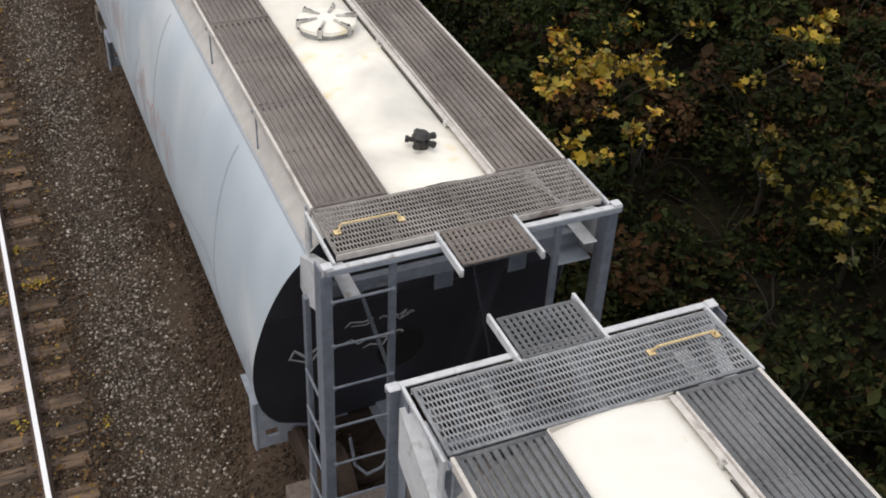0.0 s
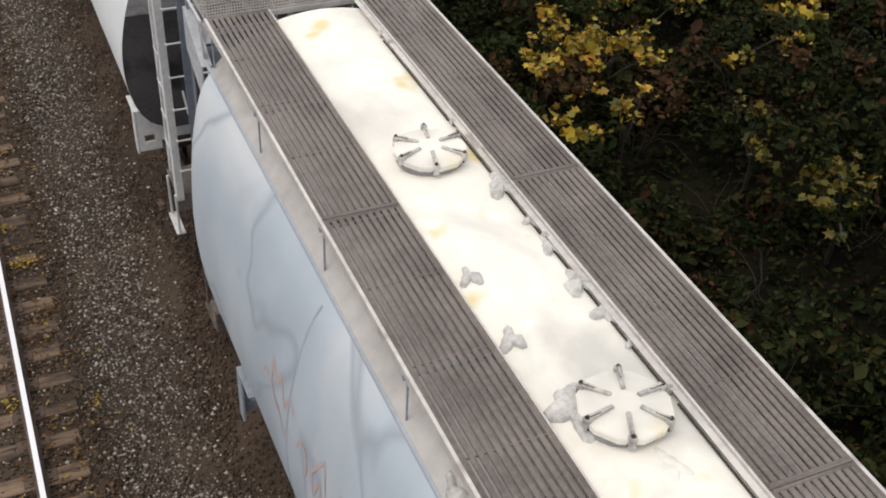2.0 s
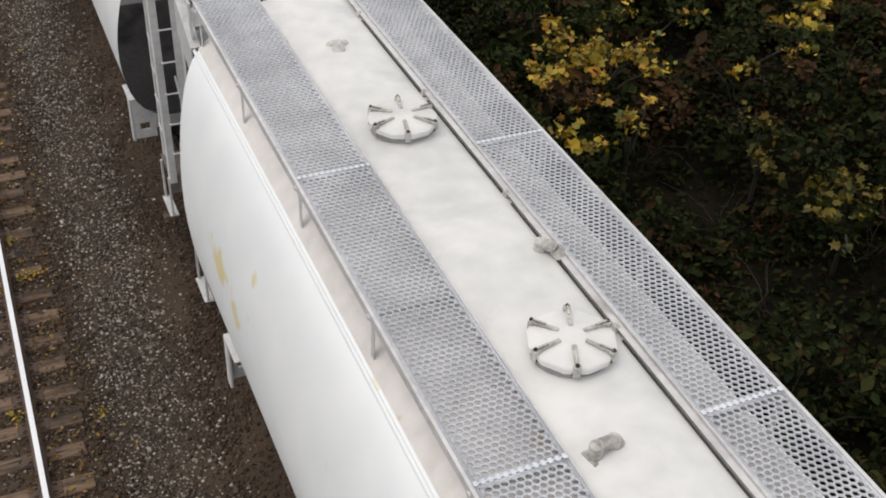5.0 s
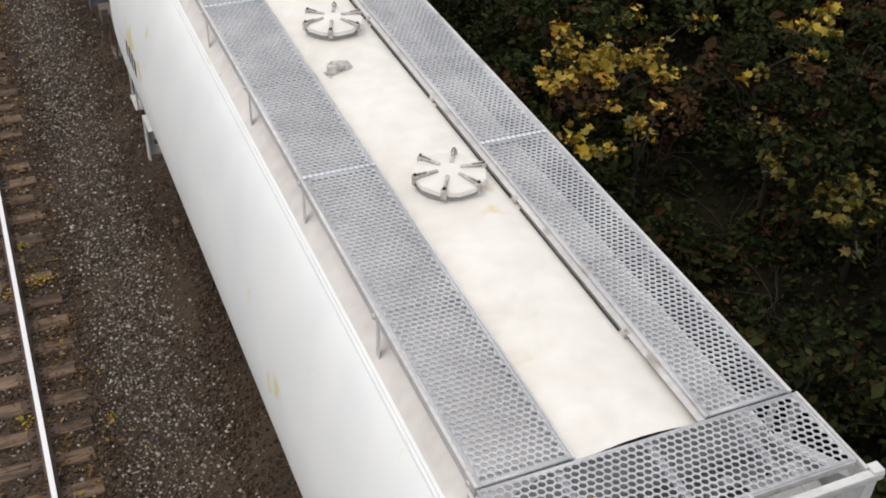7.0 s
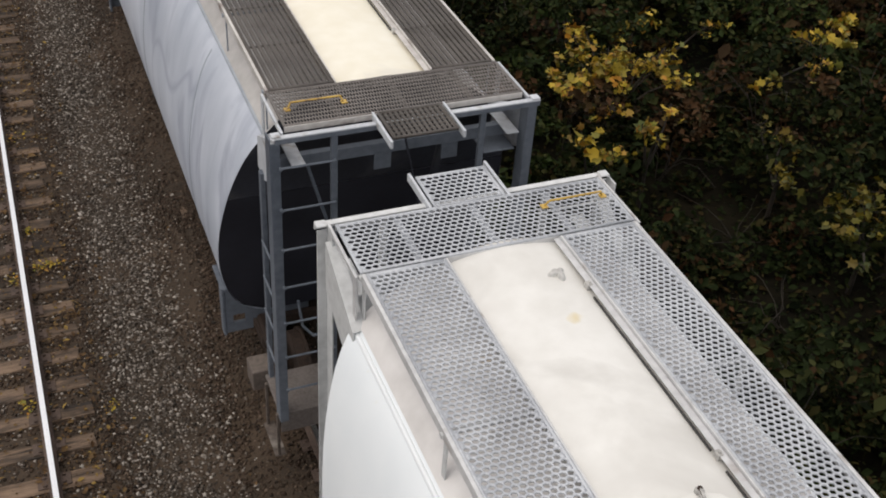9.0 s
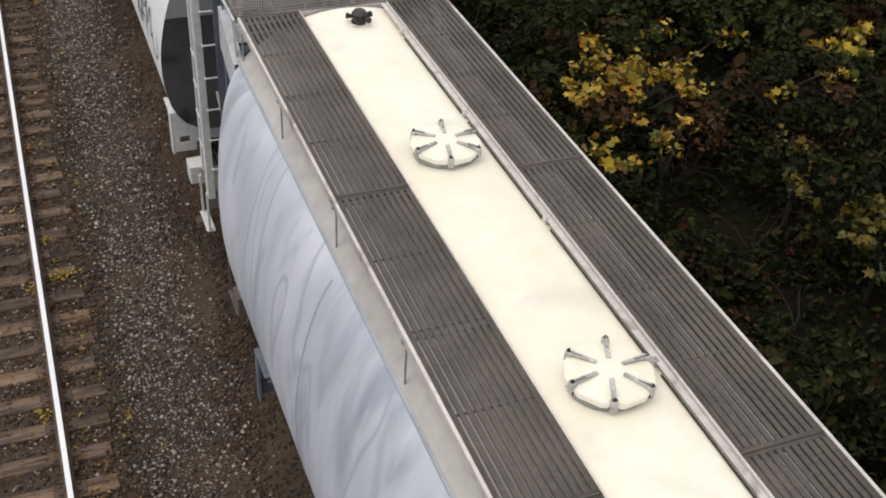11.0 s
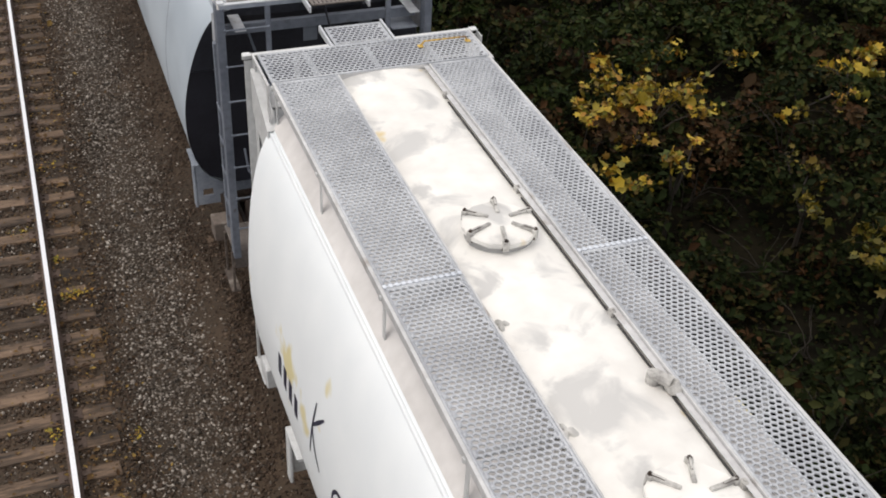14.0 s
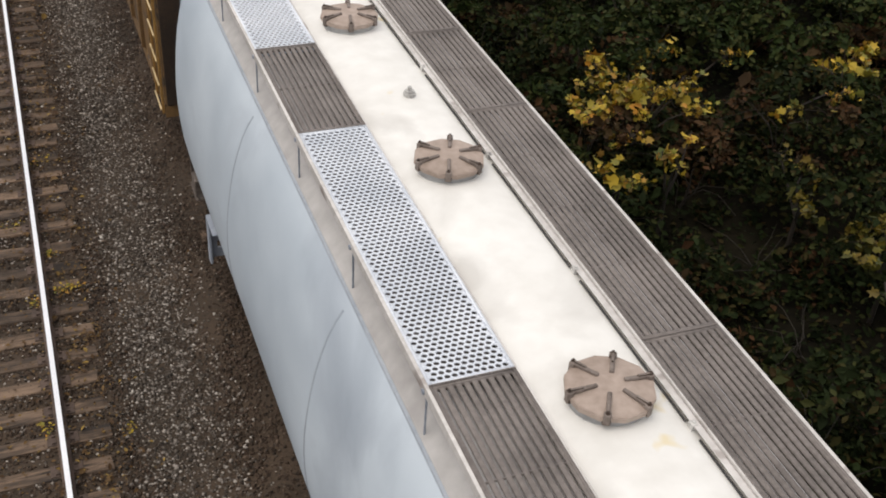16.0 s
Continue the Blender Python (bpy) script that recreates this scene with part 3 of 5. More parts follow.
def scrawl_mesh(seed, y0, y1, z0, z1, size, material, end=False):
    """Loops and zigzags of spray paint that follow the bulge of the side (or the leaning end sheet)."""
    r = random.Random(seed)
    prof_z, prof_x = [z for _, z in SIDE[::-1]], [x for x, _ in SIDE[::-1]]
    verts, faces = [], []

    def spot(u, z):
        if end:
            return Vector((u, -END + inset(z) - 0.012 - 0.06, z))
        return Vector((-float(np.interp(z, prof_z, prof_x)) - 0.004, u, z))

    def stroke(pts, w):
        pts = [Vector(p) for p in pts]
        fine = []
        for a, b in zip(pts, pts[1:]):
            for k in range(4):
                fine.append(a.lerp(b, k / 4))
        fine.append(pts[-1])
        base = len(verts)
        for i, p in enumerate(fine):
            d = (fine[min(i + 1, len(fine) - 1)] - fine[max(i - 1, 0)]).normalized()
            n = Vector((-d.y, d.x)) * w * (0.5 + 0.5 * math.sin(3.14 * i / (len(fine) - 1)))
            verts.extend([spot(*(p + n)), spot(*(p - n))])
        for i in range(len(fine) - 1):
            q = base + 2 * i
            faces.append((q, q + 1, q + 3, q + 2))
    u, t = y0, 0.018 * size / 0.4 + 0.003
    while u < y1:
        # a jagged flame-like outline, doubled back on itself, then a loose curl
        w = size * r.uniform(1.2, 2.6)
        k = r.randrange(4, 7)
        high = [(u + w * i / k + r.uniform(-0.04, 0.04), (z1 - r.uniform(0, 0.35) * (z1 - z0)) if i % 2 else (z0 + r.uniform(0.25, 0.6) * (z1 - z0))) for i in range(k)]
        low = [(x + r.uniform(-0.08, 0.08), z - (z1 - z0) * r.uniform(0.25, 0.5)) for x, z in high[::-1]]
        low = [(x, max(z0 - 0.1, z)) for x, z in low]
        stroke(high + low[: r.randrange(2, k)], t * r.uniform(0.8, 1.5))
        cx, cz, cr = u + w * 1.02, z0 + (z1 - z0) * r.uniform(0.2, 0.6), size * r.uniform(0.18, 0.32)
        stroke([(cx + cr * math.cos(q * 0.8) * (1 + q * 0.06), cz + cr * math.sin(q * 0.8) * (1 + q * 0.1)) for q in range(r.randrange(4, 7))], t * 1.1)
        u += w * r.uniform(1.1, 1.35)
    return raw_mesh("graffiti", verts, faces, material)


# spray-painted signs along the side: shape, place along the car, height, width, tallness
SIGNS = dict(
    fork=[[(0, 0), (0.1, 1)], [(0.05, 0.55), (0.55, 1.0)], [(0.07, 0.5), (0.3, 0.2), (0.6, 0.05)]],
    loop=[[(0.5 + 0.5 * math.cos(k * 0.55), 0.5 + 0.5 * math.sin(k * 0.55)) for k in range(12)]],
    knot=[[(0.5 + 0.5 * math.cos(k * 0.8) * (1 - k * 0.03), 0.5 + 0.5 * math.sin(k * 1.25)) for k in range(16)]],
    crown=[[(0, 0), (0.12, 0.9), (0.3, 0.45), (0.55, 1.0), (0.68, 0.35), (0.95, 0.6), (1, 0.0)]],
    flame=[[(0, 0.1), (0.25, 0.7), (0.3, 0.3), (0.55, 1.0), (0.62, 0.5), (0.9, 0.9), (0.8, 0.2), (1.0, 0.0)], [(0.1, 0.0), (0.4, 0.35), (0.7, 0.05)]],
    hook=[[(0, 1), (0.15, 0.3), (0.5, 0.0), (0.9, 0.25), (0.8, 0.7)]])
TAGS = [("fork", 2.60, 2.42, 0.50, 0.60), ("loop", 2.00, 2.36, 0.42, 0.38), ("knot", 1.20, 2.20, 0.75, 0.50), ("fork", 0.60, 2.40, 0.42, 0.62)]
for k, shape in enumerate(("flame", "crown", "hook", "flame", "loop", "crown", "flame", "hook", "crown", "knot", "flame", "crown", "hook")):
    TAGS.append((shape, 0.05 - 0.45 * k, 2.22 + 0.12 * math.sin(k * 2.1), 0.62, 0.62 + 0.15 * math.cos(k * 1.7)))


def sign_mesh(name, u, z, w, h, material):
    """One sprayed sign that follows the bulge of the side."""
    prof_z, prof_x = [q for _, q in SIDE[::-1]], [q for q, _ in SIDE[::-1]]
    verts, faces = [], []
    for line in SIGNS[name]:
        pts = [Vector((u + (1 - a) * w, z + b * h)) for a, b in line]
        fine = [p.lerp(q, k / 5) for p, q in zip(pts, pts[1:]) for k in range(5)] + [pts[-1]]
        for _ in range(2):
            fine = [fine[0]] + [(a + b * 2 + c) / 4 for a, b, c in zip(fine, fine[1:], fine[2:])] + [fine[-1]]
        base = len(verts)
        for i, p in enumerate(fine):
            d = (fine[min(i + 1, len(fine) - 1)] - fine[max(i - 1, 0)]).normalized()
            n = Vector((-d.y, d.x)) * 0.020 * (0.55 + 0.45 * math.sin(3.14 * i / (len(fine) - 1)))
            for q in (p + n, p - n):
                verts.append((-float(np.interp(q.y, prof_z, prof_x)) - 0.004, q.x, q.y))
        faces += [(base + 2 * i, base + 2 * i + 1, base + 2 * i + 3, base + 2 * i + 2) for i in range(len(fine) - 1)]
    return raw_mesh("graffiti", verts, faces, material)


def residue_mesh(seed, r, material, thick=0.0):
    """A crust with a ragged outline, flat or caked into a lump."""
    q = random.Random(seed)
    n = 22
    long, ph, turn = q.uniform(1.0, 1.7), q.uniform(0, 6), q.uniform(-0.6, 0.6)
    ring = [r * (0.75 + 0.35 * math.sin(3 * i * 0.2856 + ph) + 0.25 * math.sin(5 * i * 0.2856 + 2 * ph) + 0.45 * (q.random() - 0.5)) for i in range(n)]
    ring = [(ring[i - 1] + 2 * ring[i] + ring[(i + 1) % n]) / 4 for i in range(n)]
    verts = [(0, 0, 0.006 + thick)]
    for k, (f, z) in enumerate(((0.55, 0.006), (0.85, 0.004), (1.0, -0.004))):
        verts += [(f * ring[i] * math.cos(6.2832 * i / n + turn), f * ring[i] * math.sin(6.2832 * i / n + turn) * long, z + thick * (1.1, 0.75, 0)[k] * q.uniform(0.6, 1.15) + q.uniform(-0.001, 0.002)) for i in range(n)]
    faces = [(0, 1 + i, 1 + (i + 1) % n) for i in range(n)]
    for k in range(2):
        b0 = 1 + k * n
        faces += [(b0 + i, b0 + n + i, b0 + n + (i + 1) % n, b0 + (i + 1) % n) for i in range(n)]
    return raw_mesh("residue_crust", verts, faces, material, True)


def roof_height(x):
    return float(np.interp(abs(x), [p[0] for p in ROOF], [p[1] for p in ROOF]))


def hopper(y0, label, body, roof, frame_mat, end_mat, grate, grab, lid=None, panels=None, nub="valve", turned=False, scrawl=0, crusts=(), short=0.0):
    """One pressure hopper car. y0: its middle when the clip begins."""
    car = thing("hopper_car", pose(TRAIN_X, y0, 0), label, "railway car", "hopper cars of the passing train")
    turn = pose(0, -short, 0, 0, 0, 180)     # the far end, where the car is a little shorter than SPAN
    fm = M[frame_mat]
    pm = M["post_grey"] if frame_mat == "grey_frame" else fm

    def place(name, me, m=None, parent=car, lab=""):
        ob = part(name, me, None, parent, lab)
        if m is not None:
            ob.matrix_basis = m
        return ob

    # tank: two sides, roof, end sheets
    for s in (-1, 1):
        place("side", shared(("side", body, s), lambda: shell_mesh("side", [(s * x, z) for x, z in SIDE], M[body])))
    place("roof", shared(("roof", roof), lambda: shell_mesh("roof", [(-x, z) for x, z in ROOF[4::-1]] + ROOF[1:5], M[roof], back=-0.035)))
    fl = "white_flank" if body == "white_side" else "grey_flank"
    for s in (-1, 1):
        place("roof_flank", shared(("flank", fl, s), lambda: shell_mesh("roof_flank", [(s * x, z) for x, z in ROOF[4:]], M[fl])))
    place("belly", shared(("belly", body), lambda: to_mesh("belly", bx(-0.9, 0.9, -END + 2.0, END - 2.0, 0.80, 0.94), M[body])))
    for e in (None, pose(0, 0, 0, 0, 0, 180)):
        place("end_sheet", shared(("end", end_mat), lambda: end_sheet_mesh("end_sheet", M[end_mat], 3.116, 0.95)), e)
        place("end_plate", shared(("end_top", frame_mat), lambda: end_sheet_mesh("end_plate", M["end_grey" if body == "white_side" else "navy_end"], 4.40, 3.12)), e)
    for s in (-1, 1):
        def eave(s=s):
            ex, ez = (1.188, 3.952) if body == "white_side" else (1.158, 3.985)
            bm = rod(bmesh.new(), (s * ex, -END + 0.62, ez), (s * ex, END - 0.62, ez), 0.022, 10)
            return to_mesh("eave_angle", bm, M["white_side" if body == "white_side" else "eave_blue"])
        place("eave_angle", shared(("eave", body, s), eave))
    if body != "white_side":
        for s in (-1, 1):
            for sy in (-4.0, -0.95, 2.3):
                def seam(s=s):
                    verts = []
                    for x, z in SIDE[1:]:
                        for dy, dx in ((-0.022, -0.002), (-0.008, 0.005), (0.008, 0.005), (0.022, -0.002)):
                            verts.append((s * (x + dx), dy, z))
                    k = len(SIDE) - 1
                    return raw_mesh("weld_seam", verts, [(r * 4 + c, r * 4 + c + 1, r * 4 + c + 5, r * 4 + c + 4) for r in range(k - 1) for c in range(3)], M["seam"], True)
                place("weld_seam", shared(("seam", s, body), seam), pose(0, sy, 0))
    # hopper bays under the belly
    for k in (-1, 0, 1):
        def bay():
            bm = bmesh.new()
            bmesh.ops.create_cone(bm, cap_ends=True, segments=4, radius1=0.35, radius2=1.35, depth=0.62, matrix=Matrix.Translation((0, 0, 0.62)) @ Matrix.Rotation(radians(45), 4, "Z"))
            rod(bm, (-0.5, 0, 0.28), (0.5, 0, 0.28), 0.09, 10)
            return to_mesh("hopper_bay", bm, M["black_iron"])
        place("hopper_bay", shared("bay", bay), pose(0, k * 3.0, 0))
    # centre sill, side sills
    place("centre_sill", shared(("sill", frame_mat), lambda: to_mesh("centre_sill", bx(-0.18, 0.18, -END + 0.05, END - 0.05, 0.72, 1.02), fm)))

    # ---- each end: frame, ladder, crossing walk ----
    y = -END

    def beam():
        return to_mesh("end_beam", bx(-1.262, 1.285, y - 0.07, y - 0.055, 4.388, 4.434, bevel=0.003), fm)

    def flange():
        return to_mesh("beam_flange", bx(-1.262, 1.285, y - 0.07, y - 0.012, 4.436, 4.45, bevel=0.003), M["white_frame" if body == "white_side" else "pale_flange"])

    def cap():
        return to_mesh("beam_cap", bx(-0.045, 0.040, -0.035, 0.050, 4.452, 4.468, bevel=0.006), M["pale_flange" if body != "white_side" else "white_frame"])

    def corner():
        bm = bx(-0.046, 0.046, y - 0.05, y - 0.036, 0.95, 4.386, bevel=0.003)
        box(bm, -0.046, -0.032, y - 0.035, y + 0.11, 0.95, 4.43, 0.003)
        return to_mesh("corner_post", bm, pm)

    def inner():
        return to_mesh("ladder_post", bx(-0.03, 0.03, y - 0.05, y - 0.01, 1.0, 4.386, bevel=0.004), pm)

    def side_plate(s):
        """The plate from the corner post back to the tank, with a ledge along its top."""
        bm = bmesh.new()
        v = [bm.verts.new((s * 1.215, *c)) for c in ((y + 0.06, 4.33), (y + 0.76, 3.98), (y + 0.80, 3.64), (y + 0.60, 3.60), (y + 0.06, 3.86))]
        f = bm.faces.new(v)
        r = bmesh.ops.extrude_face_region(bm, geom=[f])
        bmesh.ops.translate(bm, vec=(s * 0.014, 0, 0), verts=[g for g in r["geom"] if isinstance(g, bmesh.types.BMVert)])
        bar(bm, (s * 1.175, y + 0.06, 4.337), (s * 1.175, y + 0.76, 3.987), 0.11, 0.012)
        bmesh.ops.recalc_face_normals(bm, faces=bm.faces)
        return to_mesh("gusset", bm, fm if body == "white_side" else M["pale_flange"])

    def side_angle():
        bm = bx(-0.012, 0.012, y - 0.01, y + 0.70, 4.432, 4.470, bevel=0.003)
        box(bm, -0.012, 0.004, y + 0.62, y + 0.70, 4.05, 4.431, 0.003)
        return to_mesh("side_angle", bm, M["edge_white" if body == "white_side" else "pale_flange"])

    def rung():
        bm = rod(bmesh.new(), (-1.215, y - 0.066, 0), (-0.72, y - 0.066, 0), 0.012)
        for x in (-1.222, -0.72):
            rod(bm, (x, y - 0.085, 0), (x, y - 0.045, 0), 0.015)
        return to_mesh("rung", bm, pm)

    def lower_beam():
        bm = bx(-1.19, 1.15, y + 0.20, y + 0.275, 3.95, 4.07, bevel=0.004)
        return to_mesh("cross_member", bm, pm)

    def shelf():
        return to_mesh("shelf_bracket", bx(-0.16, 0.16, y + 0.05, y + 0.55, 3.86, 3.88), fm)

    def tab():
        return to_mesh("brace_tab", bx(-0.065, 0.065, y + 0.0, y + 0.46, 4.073, 4.087, bevel=0.003), M["white_frame" if body == "white_side" else "pale_flange"])

    def hanger():
        return to_mesh("hanger_plate", bx(-0.085, 0.085, y + 0.23, y + 0.245, 3.76, 3.946, bevel=0.003), M["white_frame" if body == "white_side" else "slate_frame"])

    def strut():
        return to_mesh("side_strut", bx(-1.265, -1.215, y + 0.55, y + 0.63, 1.0, 3.70), pm)

    def deck():
        bm = bx(-1.3, 1.3, y - 0.02, y + 0.62, 1.0, 1.04)
        box(bm, -1.3, 1.3, y - 0.03, y - 0.022, 0.78, 1.05, 0.002)
        return to_mesh("end_platform", bm, M["dull_steel"])

    def diag():
        bm = bar(bmesh.new(), (0, y + 0.50, 4.05), (0, y + 1.45, 1.05), 0.07, 0.06)
        return to_mesh("end_stanchion", bm, M["end_grey" if body == "white_side" else "navy_end"])

    def brace():
        bm = bar(bmesh.new(), (-0.90, y + 0.24, 3.95), (-0.09, y + 0.22, 1.05), 0.07, 0.03)
        return to_mesh("end_brace", bm, M["end_grey" if body == "white_side" else "slate_frame"])

    # Solid black disc: the opening's unlit inside is put into its colour.
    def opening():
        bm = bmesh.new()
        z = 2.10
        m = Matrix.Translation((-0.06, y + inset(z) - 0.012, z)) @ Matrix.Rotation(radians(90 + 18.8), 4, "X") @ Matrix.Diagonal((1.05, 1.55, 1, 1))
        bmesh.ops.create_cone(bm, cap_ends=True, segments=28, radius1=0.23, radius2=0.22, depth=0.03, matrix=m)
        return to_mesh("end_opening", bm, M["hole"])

    def bolster():
        bm = bmesh.new()
        box(bm, 1.42, 1.46, y + 2.05, y + 2.20, 0.42, 1.12, 0.01)
        box(bm, 0.4, 1.10, y + 2.05, y + 2.09, 0.60, 1.10, 0.006)
        for x0, x1, z0, z1 in ((1.10, 1.19, 0.46, 1.12), (1.34, 1.42, 0.46, 1.12), (1.19, 1.34, 0.46, 0.60), (1.19, 1.34, 0.72, 1.12)):
            box(bm, x0, x1, y + 2.05, y + 2.09, z0, z1)
        box(bm, 1.1, 1.46, y + 2.05, y + 2.55, 1.121, 1.14, 0.004)
        return to_mesh("bolster", bm, fm)

    def step():
        bm = bmesh.new()
        box(bm, 1.30, 1.33, y + 0.02, y + 0.06, 0.38, 1.0, 0.004)
        box(bm, 1.30, 1.33, y + 0.50, y + 0.54, 0.38, 1.0, 0.004)
        box(bm, 1.24, 1.36, y + 0.02, y + 0.54, 0.36, 0.38, 0.004)
        return to_mesh("sill_step", bm, fm if body == "white_side" else M["sill_rust"])

    def side_iron():
        bm = rod(bmesh.new(), (-1.27, y + 0.10, 0), (-1.27, y + 0.58, 0), 0.012, 6)
        return to_mesh("side_grab_iron", bm, pm)

    def handle():
        bm = bmesh.new()
        pts = [(-1.045, y + 0.31, 4.50), (-1.015, y + 0.33, 4.555), (-0.555, y + 0.33, 4.555), (-0.525, y + 0.31, 4.50)]
        for a, b in zip(pts, pts[1:]):
            rod(bm, a, b, 0.0095, 8)
        for x in (-1.05, -0.52):
            box(bm, x - 0.028, x + 0.028, y + 0.285, y + 0.345, 4.492, 4.503, 0.003)
        return to_mesh("grab_handle", bm, M[grab])

    def sill_box():
        bm = bx(1.16, 1.42, y + 0.72, y + 1.0, 0.72, 1.0, bevel=0.012)
        rod(bm, (1.29, y + 0.715, 0.86), (1.29, y + 0.725, 0.86), 0.03, 10)
        return to_mesh("sill_box", bm, fm if body == "white_side" else M["sill_rust"])

    def bent_rail():
        bm = bmesh.new()
        pts = [(-1.08, y - 0.02, 2.55), (-1.05, y - 0.06, 2.25), (-0.95, y - 0.09, 2.12), (-0.80, y - 0.06, 2.12), (-0.74, y - 0.02, 2.16)]
        for p, q in zip(pts, pts[1:]):
            rod(bm, p, q, 0.014, 8)
        return to_mesh("bent_handrail", bm, pm)

    def coupler():
        bm = bx(-0.11, 0.11, y - 0.42, y + 0.10, 0.72, 0.95, bevel=0.03)
        box(bm, -0.17, 0.13, y - 0.72, y - 0.40, 0.68, 1.0, 0.05)
        rod(bm, (0.30, y - 0.05, 0.80), (0.36, y - 0.45, 0.45), 0.025)
        rod(bm, (0.36, y - 0.45, 0.45), (0.30, y - 0.72, 0.55), 0.025)
        return to_mesh("coupler", bm, M["rusty_iron"])

    def step_frame():
        bm = bx(-0.0125, 0.0125, y - 0.45, y + 0.08, 4.42, 4.492, bevel=0.003)
        return to_mesh("step_frame", bm, M["pale_flange"])

    gp = CROSS[grate]
    st = gp if grate == "zinc" else (0.048, 0.055, 0.46, 0.012, 0.80)
    for e in (None, turn):
        place("end_beam", shared(("beam", frame_mat), beam), e)
        place("beam_flange", shared(("flange", frame_mat), flange), e)
        for s in (-1, 1):
            m = (e or Matrix()) @ pose(s * 1.245, y - 0.03, 0)
            place("beam_cap", shared(("cap", frame_mat), cap), m)
            place("corner_post", shared(("corner", frame_mat), corner), (e or Matrix()) @ pose(-1.262 if s < 0 else 1.222, 0, 0))
            place("ladder_post", shared(("inner", frame_mat), inner), (e or Matrix()) @ pose(s * 0.72, 0, 0))
            place("gusset", shared(("gusset", frame_mat, s), lambda: side_plate(s)), e)
            place("side_angle", shared(("side_angle", frame_mat), side_angle), (e or Matrix()) @ pose(s * 1.185, 0, 0))
        for k in range(7):
            place("rung", shared(("rung", frame_mat), rung), (e or Matrix()) @ pose(0, 0, 4.135 - 0.452 * k))
        for nm, fn in (("cross_member", lower_beam), ("side_strut", strut)):
            place(nm, shared((nm, frame_mat), fn), e)
        for x in (-1.03, 1.07):
            place("brace_tab", shared(("tab", frame_mat), tab), (e or Matrix()) @ pose(x, 0, 0))
        for x in (-0.16, 0.52):
            place("hanger_plate", shared(("hanger", frame_mat), hanger), (e or Matrix()) @ pose(x, 0, 0))
        place("shelf_bracket", shared(("shelf", frame_mat), shelf), (e or Matrix()) @ pose(0.97, 0, 0))
        place("end_stanchion", shared(("stanchion", frame_mat), diag), (e or Matrix()) @ pose(0.60, 0, 0))
        place("end_brace", shared(("brace", frame_mat), brace), e)
        place("brake_rod", shared(("brake_rod", frame_mat), lambda: to_mesh("brake_rod", rod(bmesh.new(), (-0.06, y + 0.02, 4.38), (0.68, y + 0.10, 1.04), 0.012), M["zinc" if body == "white_side" else "navy_end"])), e)
        place("end_opening", shared("opening", opening), e, lab="round opening, its dark inside painted as a black disc")
        for z in (1.55, 2.0, 2.45, 2.9):
            place("side_grab_iron", shared(("iron", frame_mat), side_iron), (e or Matrix()) @ pose(0, 0, z))
        place("end_platform", shared("deck", deck), e)
        place("bent_handrail", shared(("bent", frame_mat), bent_rail), e)
        place("coupler", shared("coupler", coupler), e)
        place("grab_handle", shared(("handle", grab), handle), e, lab="yellow bent-rod grab handle")
        place("crossing_walkway", shared(("crossing", grate), lambda: grating_mesh("crossing_walkway", 2.30, 0.62, *gp[:4], M[CROSS_METAL[grate]], hole_y=gp[4])), (e or Matrix()) @ pose(0, y + 0.37, 4.487))
        place("end_step", shared(("end_step", grate), lambda: grating_mesh("end_step", 0.62, 0.45, *st[:4], M[grate], hole_y=st[4], offset=grate == "zinc")), (e or Matrix()) @ pose(0.015, y - 0.16, 4.487))
        place("front_angle", shared(("front_angle", grate), lambda: to_mesh("front_angle", bx(-1.148, 1.148, y + 0.050, y + 0.0585, 4.425, 4.484, bevel=0.002), M["edge_white" if grate == "zinc" else "edge_tan"])), e)
        place("cross_angle", shared(("cross_angle", grate), lambda: to_mesh("cross_angle", bx(-0.47, 0.47, y + 0.672, y + 0.684, 4.405, 4.474, bevel=0.003), M["edge_white" if grate == "zinc" else "edge_tan"])), e)
        for x in (-0.62, 0.02, 0.66):
            place("support_rib", shared(("rib", grate), lambda: to_mesh("support_rib", bx(-0.03, 0.03, y + 0.07, y + 0.67, 4.445, 4.462, bevel=0.002), M[CROSS_METAL[grate]])), (e or Matrix()) @ pose(x, 0, 0))
        for x in (-0.327, 0.357):
            place("step_frame", shared(("step_frame", grate), step_frame), (e or Matrix()) @ pose(x, 0, 0))
    for sx, sy in ((1, 1), (1, -1), (-1, 1), (-1, -1)):
        def mirrored(fn, sx=sx, sy=sy):
            me = fn()
            me.transform(Matrix.Diagonal((sx, sy, 1, 1)))
            if sx * sy < 0:
                me.flip_normals()
            return me
        place("bolster", shared(("bolster", frame_mat, sx, sy), lambda: mirrored(bolster)))
        if body != "white_side" or scrawl == 2:
            place("sill_box", shared(("sill_box", frame_mat, sx, sy), lambda: mirrored(sill_box)))
        place("sill_step", shared(("sill_step", frame_mat, sx, sy), lambda: mirrored(step)))

    # ---- walkways along the roof ----
    cuts = [-END + 0.70, -2.56, *([0.87] if turned else [-0.83]), 2.60, END - 0.70 - short]
